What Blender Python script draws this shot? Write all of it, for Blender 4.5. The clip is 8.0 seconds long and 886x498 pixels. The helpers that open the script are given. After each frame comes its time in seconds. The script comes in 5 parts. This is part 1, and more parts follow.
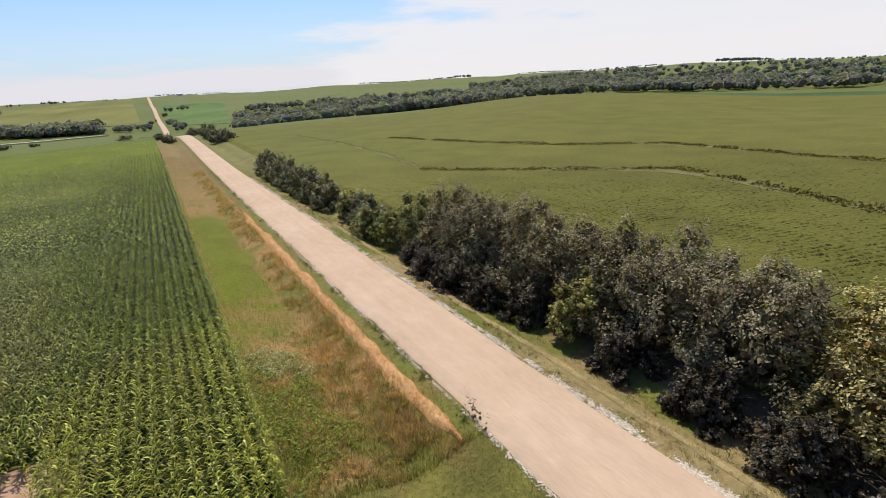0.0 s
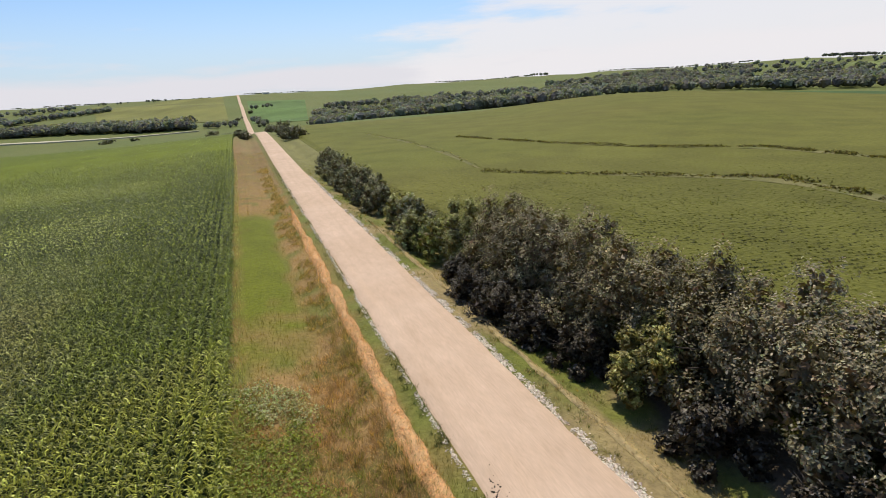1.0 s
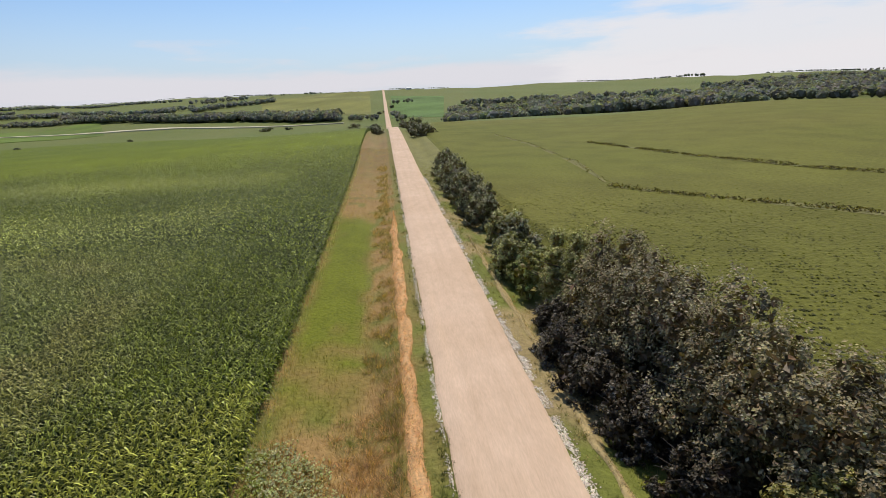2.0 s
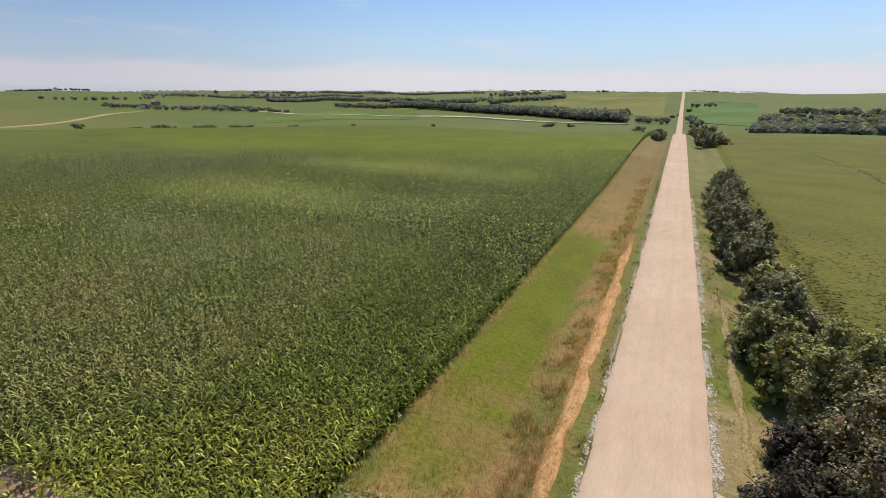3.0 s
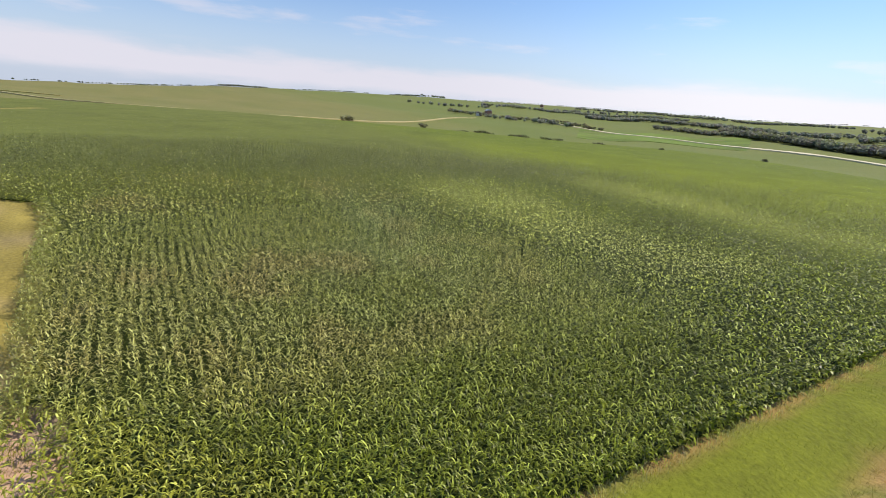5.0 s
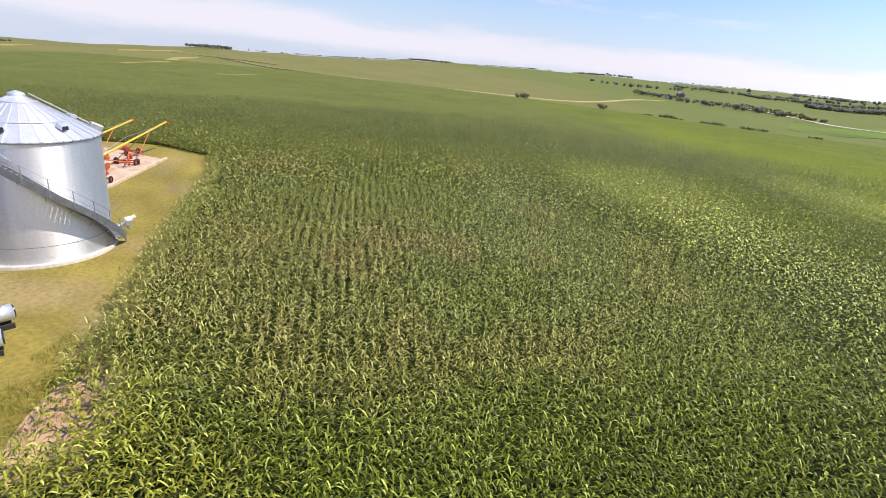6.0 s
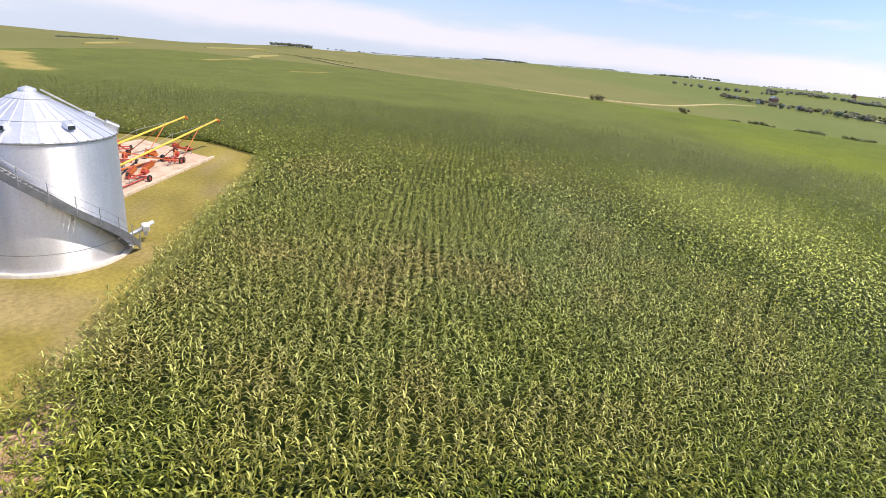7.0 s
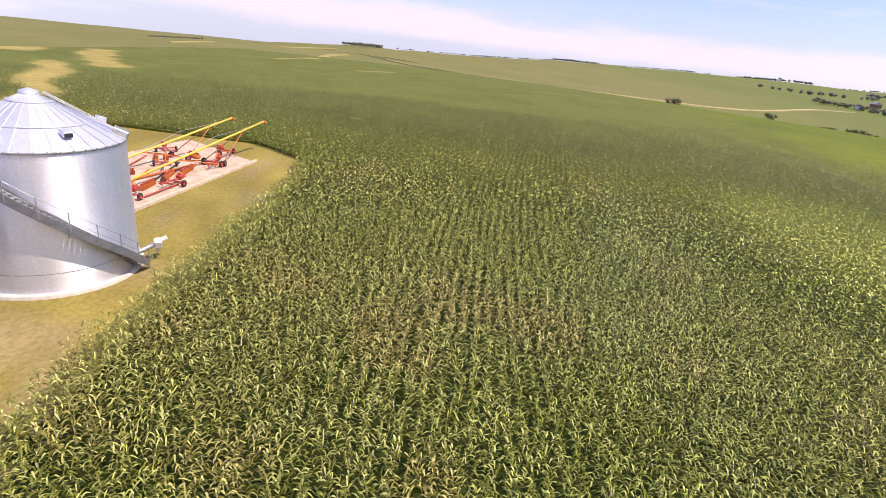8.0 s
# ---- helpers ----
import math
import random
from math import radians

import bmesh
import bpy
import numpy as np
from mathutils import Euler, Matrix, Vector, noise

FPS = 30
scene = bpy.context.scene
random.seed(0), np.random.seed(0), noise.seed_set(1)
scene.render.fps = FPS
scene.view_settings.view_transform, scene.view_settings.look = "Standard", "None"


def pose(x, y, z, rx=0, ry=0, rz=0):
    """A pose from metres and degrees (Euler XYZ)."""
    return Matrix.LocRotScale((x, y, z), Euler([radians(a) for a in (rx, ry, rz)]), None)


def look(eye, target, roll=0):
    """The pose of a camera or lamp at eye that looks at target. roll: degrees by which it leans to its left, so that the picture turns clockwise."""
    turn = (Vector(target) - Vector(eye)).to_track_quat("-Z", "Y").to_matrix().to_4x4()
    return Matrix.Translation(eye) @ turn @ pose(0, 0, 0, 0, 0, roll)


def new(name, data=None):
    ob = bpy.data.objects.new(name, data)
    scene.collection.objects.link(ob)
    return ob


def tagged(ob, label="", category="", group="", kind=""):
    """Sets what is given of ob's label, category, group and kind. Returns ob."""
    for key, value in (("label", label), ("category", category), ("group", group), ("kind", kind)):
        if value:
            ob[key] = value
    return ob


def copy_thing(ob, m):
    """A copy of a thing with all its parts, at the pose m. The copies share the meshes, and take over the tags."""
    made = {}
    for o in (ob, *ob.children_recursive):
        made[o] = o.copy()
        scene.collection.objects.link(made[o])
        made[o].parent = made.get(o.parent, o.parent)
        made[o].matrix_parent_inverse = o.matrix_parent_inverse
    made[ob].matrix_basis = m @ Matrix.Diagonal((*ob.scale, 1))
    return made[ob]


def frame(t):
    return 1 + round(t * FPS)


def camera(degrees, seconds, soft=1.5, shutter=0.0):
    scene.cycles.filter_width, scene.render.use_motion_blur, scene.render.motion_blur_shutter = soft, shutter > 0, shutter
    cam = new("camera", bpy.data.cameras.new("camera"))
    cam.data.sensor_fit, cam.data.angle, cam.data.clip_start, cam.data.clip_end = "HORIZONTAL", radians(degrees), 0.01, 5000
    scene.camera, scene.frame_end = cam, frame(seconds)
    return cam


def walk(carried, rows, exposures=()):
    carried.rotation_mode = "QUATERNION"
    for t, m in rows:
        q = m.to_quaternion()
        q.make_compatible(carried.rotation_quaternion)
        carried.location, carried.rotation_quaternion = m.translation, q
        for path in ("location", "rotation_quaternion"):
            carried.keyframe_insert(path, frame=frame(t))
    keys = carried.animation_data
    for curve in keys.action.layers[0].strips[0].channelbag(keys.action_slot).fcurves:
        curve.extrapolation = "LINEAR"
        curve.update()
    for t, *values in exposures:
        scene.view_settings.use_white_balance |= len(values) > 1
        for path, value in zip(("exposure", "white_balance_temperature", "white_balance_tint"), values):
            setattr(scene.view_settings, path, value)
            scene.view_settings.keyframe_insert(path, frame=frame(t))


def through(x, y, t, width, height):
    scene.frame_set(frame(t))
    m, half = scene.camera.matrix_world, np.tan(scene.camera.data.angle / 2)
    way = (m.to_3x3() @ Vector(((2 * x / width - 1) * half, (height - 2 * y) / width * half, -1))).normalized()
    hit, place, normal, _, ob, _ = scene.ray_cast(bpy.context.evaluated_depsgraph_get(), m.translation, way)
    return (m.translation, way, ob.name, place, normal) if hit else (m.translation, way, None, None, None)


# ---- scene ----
cam = camera(82.3, 8.0, soft=0.7)
PATH = [
    (0, (-14.758, 2.147, 17.061), (-13.85, 3.82, 16.447), -4.1),
    (0.5, (-12.181, 4.628, 16.594), (-11.298, 6.316, 15.984), -4.7),
    (1, (-9.688, 7.293, 16.424), (-9.026, 9.082, 15.824), -4.2),
    (1.2, (-8.622, 8.384, 16.46), (-8.164, 10.239, 15.868), -3.7),
    (2.3, (-3.54, 16.481, 16.962), (-3.449, 18.394, 16.387), -2.4),
    (2.5, (-2.79, 17.906, 16.986), (-2.866, 19.822, 16.415), -1.9),
    (3, (-0.664, 21.103, 17.337), (-1.452, 22.851, 16.769), 0.4),
    (3.5, (0.472, 24.654, 17.417), (-0.594, 26.245, 16.842), 1.7),
    (4, (0.527, 27.788, 17.383), (-0.726, 29.232, 16.796), 2.7),
    (4.2, (0.457, 29.124, 17.367), (-0.878, 30.489, 16.772), 3.0),
    (5.3, (-1.284, 36.901, 16.604), (-2.97, 37.798, 16.011), 5.3),
    (5.5, (-1.822, 38.195, 16.528), (-3.543, 38.98, 15.878), 5.5),
    (6, (-4.286, 40.61, 16.444), (-6.107, 41.071, 15.757), 6.4),
    (6.5, (-7.148, 42.283, 16.33), (-8.998, 42.566, 15.625), 6.7),
    (7, (-10.201, 43.69, 16.495), (-12.057, 43.903, 15.78), 6.9),
    (7.5, (-13.51, 44.628, 16.615), (-15.368, 44.664, 15.877), 7.1),
    (8, (-16.732, 45.313, 16.647), (-18.589, 45.293, 15.905), 7.1),
]
walk(cam, [(t, look(eye, target, roll)) for t, eye, target, roll in PATH],
     exposures=[(0.0, 0.12, 6800, 12), (2.5, 0.0, 6750, 12), (4.2, 0.2, 6750, 12), (5.5, 0.53, 6750, 13), (6.5, 0.66, 6850, 15), (7.5, 0.70, 6850, 16), (8.0, 0.7, 7000, 26)])

# ---- light ----
SUN_AZ, SUN_EL = -12.0, 60.0      # degrees: bearing left of the road, height
world = bpy.data.worlds.new("summer_sky")
scene.world = world
world.use_nodes = True
_nt = world.node_tree
_nt.nodes.clear()
_out = _nt.nodes.new("ShaderNodeOutputWorld")
_bg = _nt.nodes.new("ShaderNodeBackground")
_sky = _nt.nodes.new("ShaderNodeTexSky")
_sky.sky_type = "NISHITA"
_sky.sun_disc = False
_sky.sun_elevation = radians(SUN_EL)
_sky.sun_rotation = radians(-SUN_AZ)
_sky.ozone_density = 2.2
_sky.dust_density = 0.4
_bg.inputs["Strength"].default_value = 0.115


def _op(kind, x, y=0.0, clamp=False):
    n = _nt.nodes.new("ShaderNodeMath")
    n.operation, n.use_clamp = kind, clamp
    for k, v in enumerate((x, y)):
        if hasattr(v, "is_linked"):
            _nt.links.new(v, n.inputs[k])
        else:
            n.inputs[k].default_value = v
    return n.outputs[0]


def _ease(v, lo, hi):
    n = _nt.nodes.new("ShaderNodeMapRange")
    n.interpolation_type = "SMOOTHSTEP"
    n.inputs["From Min"].default_value, n.inputs["From Max"].default_value = lo, hi
    _nt.links.new(v, n.inputs["Value"])
    return n.outputs[0]


# thin summer cloud: a pale band low over the land, streaks above it and a bright bank to the right of the road
_tc = _nt.nodes.new("ShaderNodeTexCoord")
_sep = _nt.nodes.new("ShaderNodeSeparateXYZ")
_nt.links.new(_tc.outputs["Generated"], _sep.inputs[0])
_map = _nt.nodes.new("ShaderNodeMapping")
_map.inputs["Scale"].default_value = (1.6, 1.6, 9.0)
_nt.links.new(_tc.outputs["Generated"], _map.inputs["Vector"])
_noise = _nt.nodes.new("ShaderNodeTexNoise")
_noise.inputs["Scale"].default_value, _noise.inputs["Detail"].default_value, _noise.inputs["Roughness"].default_value = 2.4, 7.0, 0.55
_nt.links.new(_map.outputs[0], _noise.inputs["Vector"])
_n = _noise.outputs["Fac"]
_z = _sep.outputs["Z"]
_wave = _op("ADD", _z, _op("MULTIPLY", _op("SUBTRACT", _n, 0.5), 0.06))
_band = _op("MULTIPLY", _op("MULTIPLY", _ease(_wave, -0.004, 0.022), _op("SUBTRACT", 1.0, _ease(_wave, 0.042, 0.066))), 0.9)
_side = _op("ADD", _op("MULTIPLY", _sep.outputs["X"], 0.87), _op("MULTIPLY", _sep.outputs["Y"], 0.50))
_bank = _op("MULTIPLY", _ease(_op("ADD", _side, _op("MULTIPLY", _op("SUBTRACT", _n, 0.5), 0.7)), 0.70, 0.86), _op("SUBTRACT", 1.0, _ease(_z, 0.35, 0.6)))
_streak = _op("MULTIPLY", _ease(_n, 0.56, 0.72), 0.5)


def _blend(fac, below, colour):
    n = _nt.nodes.new("ShaderNodeMix")
    n.data_type = "RGBA"
    n.inputs[7].default_value = (*colour, 1)
    _nt.links.new(fac, n.inputs[0])
    _nt.links.new(below, n.inputs[6])
    return n.outputs[2]


_tone = _nt.nodes.new("ShaderNodeMix")
_tone.data_type, _tone.blend_type = "RGBA", "MULTIPLY"
_tone.inputs[0].default_value = 1.0
_tone.inputs[7].default_value = (0.80, 0.95, 1.12, 1)
_nt.links.new(_sky.outputs[0], _tone.inputs[6])
_haze = _op("MULTIPLY", _op("SUBTRACT", 1.0, _ease(_z, -0.01, 0.20)), 0.8)
_c1 = _blend(_haze, _tone.outputs[2], (4.6, 5.4, 6.6))
_c2 = _blend(_op("MAXIMUM", _band, _streak), _c1, (6.2, 6.25, 6.8))
_c3 = _blend(_op("MULTIPLY", _bank, 0.84), _c2, (6.9, 6.95, 7.3))
# the western sky is a little duller than the north
_west = _op("MULTIPLY", _ease(_op("MULTIPLY", _sep.outputs["X"], -1.0), 0.45, 0.95), _op("SUBTRACT", 1.0, _ease(_z, 0.15, 0.5)))
_dull = _nt.nodes.new("ShaderNodeMix")
_dull.data_type, _dull.blend_type = "RGBA", "MULTIPLY"
_dull.inputs[7].default_value = (0.80, 0.80, 0.84, 1)
_nt.links.new(_west, _dull.inputs[0])
_nt.links.new(_c3, _dull.inputs[6])
_c3 = _dull.outputs[2]
_nt.links.new(_c3, _bg.inputs[0])
_nt.links.new(_bg.outputs[0], _out.inputs[0])
sun = new("sun", bpy.data.lights.new("sun", "SUN"))
sun.data.energy = 3.6
sun.data.angle = radians(0.6)
sun.data.color = (1.0, 0.94, 0.82)
_sd = Vector((-math.sin(radians(SUN_AZ)) * math.cos(radians(SUN_EL)), math.cos(radians(SUN_AZ)) * math.cos(radians(SUN_EL)), math.sin(radians(SUN_EL))))
sun.matrix_world = look(_sd * 100, (0, 0, 0))


# ---- landform ----
ORIGIN = (-6.0, 25.0)
# bearings in degrees left of the road, and along each: near ridge, valley and skyline as distance and height
BEARINGS = [-180, -110, -80, -70, -62, -54, -43, -36, -30, -20, -8, 0, 6, 14, 28, 44, 58, 70, 82, 92, 100, 110, 120, 132, 150]
RIDGE_R = [300, 300, 270, 280, 300, 320, 330, 330, 360, 380, 330, 205, 200, 200, 200, 190, 200, 230, 260, 280, 300, 300, 300, 300, 300]
RIDGE_Z = [0, 0, -3, -4, -2, 3, 5.7, 5, -0.5, -0.5, 0.5, 2.6, 1.5, 1, 0, 0, 0.5, 1, 0, -1, -2, -3, -4, -5, -3]
VALE_R = [800, 700, 560, 560, 560, 560, 560, 560, 560, 540, 500, 480, 480, 520, 700, 700, 640, 600, 560, 540, 500, 460, 440, 420, 500]
VALE_Z = [0, 0, -12, -14, -12, -8, -4, -5, -9, -10, -12, -12, -13, -14, -14, -16, -13, -9, -7, -5, -4, -4, -6, -8, -4]
SKY_R = [2200, 2000, 1900, 1900, 1900, 1900, 2000, 2000, 2000, 2000, 1700, 1500, 1600, 1900, 2000, 2200, 2000, 1800, 1500, 1300, 1200, 1100, 950, 850, 1200]
SKY_Z = [8, 8, 5, 6, 26, 26, 32, 36, 40, 42, 35, 40, 42, 46, 42, 40, 34, 26, 11, -4.5, -6, -20, -23, -38, -6]


def smooth_by_bearing(values, a):
    a = (np.asarray(a) + 180) % 360 - 180
    total = 0
    for d in (-6, -3, 0, 3, 6):
        total = total + np.interp((a + d + 180) % 360 - 180, BEARINGS + [180], values + [values[0]])
    return total / 5


def smoother(u):
    u = np.clip(u, 0, 1)
    return u * u * (3 - 2 * u)


def land(x, y):
    """Height of the land without the road's ditches."""
    x, y = np.asarray(x, float), np.asarray(y, float)
    dx, dy = x - ORIGIN[0], y - ORIGIN[1]
    r, a = np.hypot(dx, dy), np.degrees(np.arctan2(-dx, dy))
    r1, z1 = smooth_by_bearing(RIDGE_R, a), smooth_by_bearing(RIDGE_Z, a)
    r2, z2 = smooth_by_bearing(VALE_R, a), smooth_by_bearing(VALE_Z, a)
    r3, z3 = smooth_by_bearing(SKY_R, a), smooth_by_bearing(SKY_Z, a)
    z = z1 * smoother((r - 90) / (r1 - 90))
    z = z + (z2 - z1) * smoother((r - r1) / (r2 - r1))
    t = np.clip((r - r2) / (r3 - r2), 0, 1)
    z = z + (z3 - z2) * (0.45 * t + 0.55 * smoother(t))
    z = z - 0.03 * np.clip(r - r3, 0, None)
    far = smoother((r - 250) / 700)
    z = z + far * (3.0 * np.sin(x * 0.011 + 1.3 * np.sin(y * 0.006)) * np.sin(y * 0.009 + 0.7) + 1.2 * np.sin(x * 0.027 + y * 0.021))
    return z


def ground_z(x, y):
    """Height of the ground sheet, ditches along the road included."""
    x, y = np.asarray(x, float), np.asarray(y, float)
    dip = np.exp(-((np.abs(x) - 7.2) / 2.1) ** 2)
    depth = np.where(x < 0, 0.75, 0.9) * (1 - smoother((12.0 - y) / 8.0) * (x < 0))
    near = 1 - smoother((np.hypot(x, y - 25) - 300) / 200)
    return land(x, y) - dip * depth * near - 0.06


def gz(x, y):
    return float(ground_z(x, y))


# ---- building helpers ----
rng = np.random.default_rng(7)


def mesh_object(name, verts, faces, material, parent=None, colours=None, smooth=False, label=""):
    """One mesh object from arrays: verts (n, 3); faces a list of index arrays (m, 3) or (m, 4); colours (n, 3) as attribute 'tint'."""
    verts = np.asarray(verts, np.float32).reshape(-1, 3)
    me = bpy.data.meshes.new(name)
    groups = [np.asarray(f, np.int32) for f in faces if len(f)]
    sizes = np.concatenate([np.full(len(f), f.shape[1], np.int32) for f in groups])
    loops = np.concatenate([f.ravel() for f in groups])
    me.vertices.add(len(verts))
    me.vertices.foreach_set("co", verts.ravel())
    me.loops.add(len(loops))
    me.loops.foreach_set("vertex_index", loops)
    me.polygons.add(len(sizes))
    me.polygons.foreach_set("loop_start", np.concatenate([[0], np.cumsum(sizes)[:-1]]).astype(np.int32))
    me.polygons.foreach_set("use_smooth", np.full(len(sizes), smooth))
    me.update(calc_edges=True)
    if colours is not None:
        rgba = np.ones((len(verts), 4), np.float32)
        rgba[:, :3] = colours
        me.attributes.new("tint", "FLOAT_COLOR", "POINT").data.foreach_set("color", rgba.ravel())
    me.materials.append(material)
    ob = new(name, me)
    if parent is not None:
        ob.parent = parent
    if label:
        ob["label"] = label
    return ob


def part(name, bm, material, parent, label="", smooth=False):
    """Links a bmesh as one mesh object under a thing or under a part."""
    me = bpy.data.meshes.new(name)
    bm.to_mesh(me)
    bm.free()
    me.materials.append(material)
    if smooth:
        me.polygons.foreach_set("use_smooth", np.ones(len(me.polygons), bool))
    ob = new(name, me)
    ob.parent = parent
    if label:
        ob["label"] = label
    return ob


def thing(name, m, label, category, group=""):
    ob = new(name)
    ob.empty_display_size = 0.3
    ob.matrix_basis = m
    return tagged(ob, label, category, group)


def add_box(bm, size, at=(0, 0, 0), turn=(0, 0, 0), bevel=0.0):
    made = bmesh.ops.create_cube(bm, size=1.0, matrix=pose(*at, *turn) @ Matrix.Diagonal((*size, 1)))
    if bevel:
        edges = list({e for v in made["verts"] for e in v.link_edges})
        bmesh.ops.bevel(bm, geom=edges, offset=bevel, segments=1, affect="EDGES")


def add_tube(bm, a, b, r, r2=None, sides=8, caps=True):
    a, b = Vector(a), Vector(b)
    d = b - a
    m = Matrix.Translation((a + b) / 2) @ d.to_track_quat("Z", "Y").to_matrix().to_4x4()
    bmesh.ops.create_cone(bm, cap_ends=caps, segments=sides, radius1=r, radius2=r if r2 is None else r2, depth=d.length, matrix=m)


def box(size, at=(0, 0, 0), turn=(0, 0, 0), bevel=0.0):
    bm = bmesh.new()
    add_box(bm, size, at, turn, bevel)
    return bm


def tube(a, b, r, r2=None, sides=8):
    bm = bmesh.new()
    add_tube(bm, a, b, r, r2, sides)
    return bm


def sheet(name, xs, ys, height, material, label, category, kind="structure", colours=None):
    """A grid over two coordinate arrays xs[i, j], ys[i, j], with its height array, closed down to the ground along its rim."""
    n, m = xs.shape
    verts = np.stack([xs, ys, height], -1).reshape(-1, 3)
    idx = np.arange(n * m).reshape(n, m)
    quads = np.stack([idx[:-1, :-1], idx[1:, :-1], idx[1:, 1:], idx[:-1, 1:]], -1).reshape(-1, 4)
    rim = np.concatenate([idx[:-1, 0], idx[-1, :-1], idx[:0:-1, -1], idx[0, :0:-1]])
    high, low = verts[rim].copy(), verts[rim].copy()
    low[:, 2] = ground_z(low[:, 0], low[:, 1]) - 0.3
    crest = len(verts) + np.arange(len(rim))
    base = crest + len(rim)
    skirt = np.stack([crest, np.roll(crest, -1), np.roll(base, -1), base], -1)
    up = (xs[1, 0] - xs[0, 0]) * (ys[0, 1] - ys[0, 0]) - (xs[0, 1] - xs[0, 0]) * (ys[1, 0] - ys[0, 0])
    if up < 0:
        quads, skirt = quads[:, ::-1], skirt[:, ::-1]
    tint = None
    if colours is not None:
        flat = np.asarray(colours).reshape(-1, 3)
        tint = np.concatenate([flat, flat[rim], flat[rim]])
    ob = mesh_object(name, np.concatenate([verts, high, low]), [quads, skirt], material, smooth=True, colours=tint)
    return tagged(ob, label, category, kind=kind)


def leaves(base, yaw, length, width, rise, droop, segments, colours):
    """Arching blades: base (n, 3); they go out along yaw, climb by rise and fall by droop. Returns verts, quads, colours."""
    n = len(base)
    s = np.linspace(0, 1, segments + 1)
    out = np.stack([np.cos(yaw), np.sin(yaw)], -1)
    side = np.stack([-np.sin(yaw), np.cos(yaw)], -1)
    run = length[:, None] * (s * (1 - 0.18 * s))[None]
    z = rise[:, None] * s[None] * 1.0 - droop[:, None] * (s ** 2.2)[None]
    half = 0.5 * width[:, None] * (np.sin(np.pi * (0.12 + 0.86 * s)) ** 0.8)[None]
    centre = base[:, None, :2] + out[:, None] * run[..., None]
    v = np.zeros((n, segments + 1, 2, 3), np.float32)
    v[:, :, 0, :2] = centre + side[:, None] * half[..., None]
    v[:, :, 1, :2] = centre - side[:, None] * half[..., None]
    v[..., 2] = (base[:, 2, None] + z)[..., None]
    idx = np.arange(n * (segments + 1) * 2).reshape(n, segments + 1, 2)
    quads = np.stack([idx[:, :-1, 0], idx[:, :-1, 1], idx[:, 1:, 1], idx[:, 1:, 0]], -1).reshape(-1, 4)
    c = np.repeat(colours, (segments + 1) * 2, axis=0)
    return v.reshape(-1, 3), quads, c


def cards(points, normals, length, width, colours, twist):
    """Small bent leaf faces at points, facing along normals. Returns verts, quads, colours."""
    n = len(points)
    nrm = normals / (np.linalg.norm(normals, axis=1, keepdims=True) + 1e-9)
    ref = np.where(np.abs(nrm[:, 2:3]) > 0.9, [[1.0, 0, 0]], [[0, 0, 1.0]])
    u = np.cross(ref, nrm)
    u /= np.linalg.norm(u, axis=1, keepdims=True)
    w = np.cross(nrm, u)
    a = (np.cos(twist)[:, None] * u + np.sin(twist)[:, None] * w)
    b = np.cross(nrm, a)
    L, W = length[:, None] / 2, width[:, None] / 2
    v = np.stack([points - a * L, points + b * W + nrm * W * 0.3, points + a * L, points - b * W + nrm * W * 0.3], 1)
    idx = np.arange(n * 4).reshape(n, 4)
    return v.reshape(-1, 3).astype(np.float32), idx, np.repeat(colours, 4, axis=0)


class Pile:
    """Collects verts, faces and colours of one large mesh."""

    def __init__(self):
        self.v, self.f, self.c, self.n = [], [], [], 0

    def add(self, verts, faces, colours):
        self.v.append(verts)
        self.f.append(faces + self.n)
        self.c.append(colours)
        self.n += len(verts)

    def build(self, name, material, parent=None, smooth=False, label=""):
        by_size = {}
        for f in self.f:
            by_size.setdefault(f.shape[1], []).append(f)
        return mesh_object(name, np.concatenate(self.v), [np.concatenate(f) for f in by_size.values()], material, parent, np.concatenate(self.c), smooth, label)


def tints(n, colour, spread=0.2, hue=0.06):
    k = rng.normal(1, spread, (n, 1)).clip(0.45, 1.7)
    return (np.asarray(colour)[None] * k * rng.normal(1, hue, (n, 3))).clip(0.005, 0.95)


def value_noise(x, y, scale, seed=0):
    """Smooth noise in 0..1 over the plan."""
    x, y = np.asarray(x) / scale, np.asarray(y) / scale
    xi, yi = np.floor(x).astype(int), np.floor(y).astype(int)
    fx, fy = smoother(x - xi), smoother(y - yi)

    def h(i, j):
        k = (i * 374761393 + j * 668265263 + seed * 982451653) & 0x7FFFFFFF
        k = ((k ^ (k >> 13)) * 1274126177) & 0x7FFFFFFF
        return ((k ^ (k >> 16)) & 0xFFFF) / 65535.0
    return (h(xi, yi) * (1 - fx) + h(xi + 1, yi) * fx) * (1 - fy) + (h(xi, yi + 1) * (1 - fx) + h(xi + 1, yi + 1) * fx) * fy


def ico(subdivisions):
    bm = bmesh.new()
    bmesh.ops.create_icosphere(bm, subdivisions=subdivisions, radius=1)
    v = np.array([q.co[:] for q in bm.verts])
    f = np.array([[q.index for q in p.verts] for p in bm.faces])
    bm.free()
    return v, f


ICO1 = ico(1)


# ---- materials ----
def material(name, rough=0.8, metal=0.0, spec=0.5):
    m = bpy.data.materials.new(name)
    m.use_nodes = True
    p = m.node_tree.nodes["Principled BSDF"]
    p.inputs["Roughness"].default_value = rough
    p.inputs["Metallic"].default_value = metal
    p.inputs["Specular IOR Level"].default_value = spec
    return m, m.node_tree, p


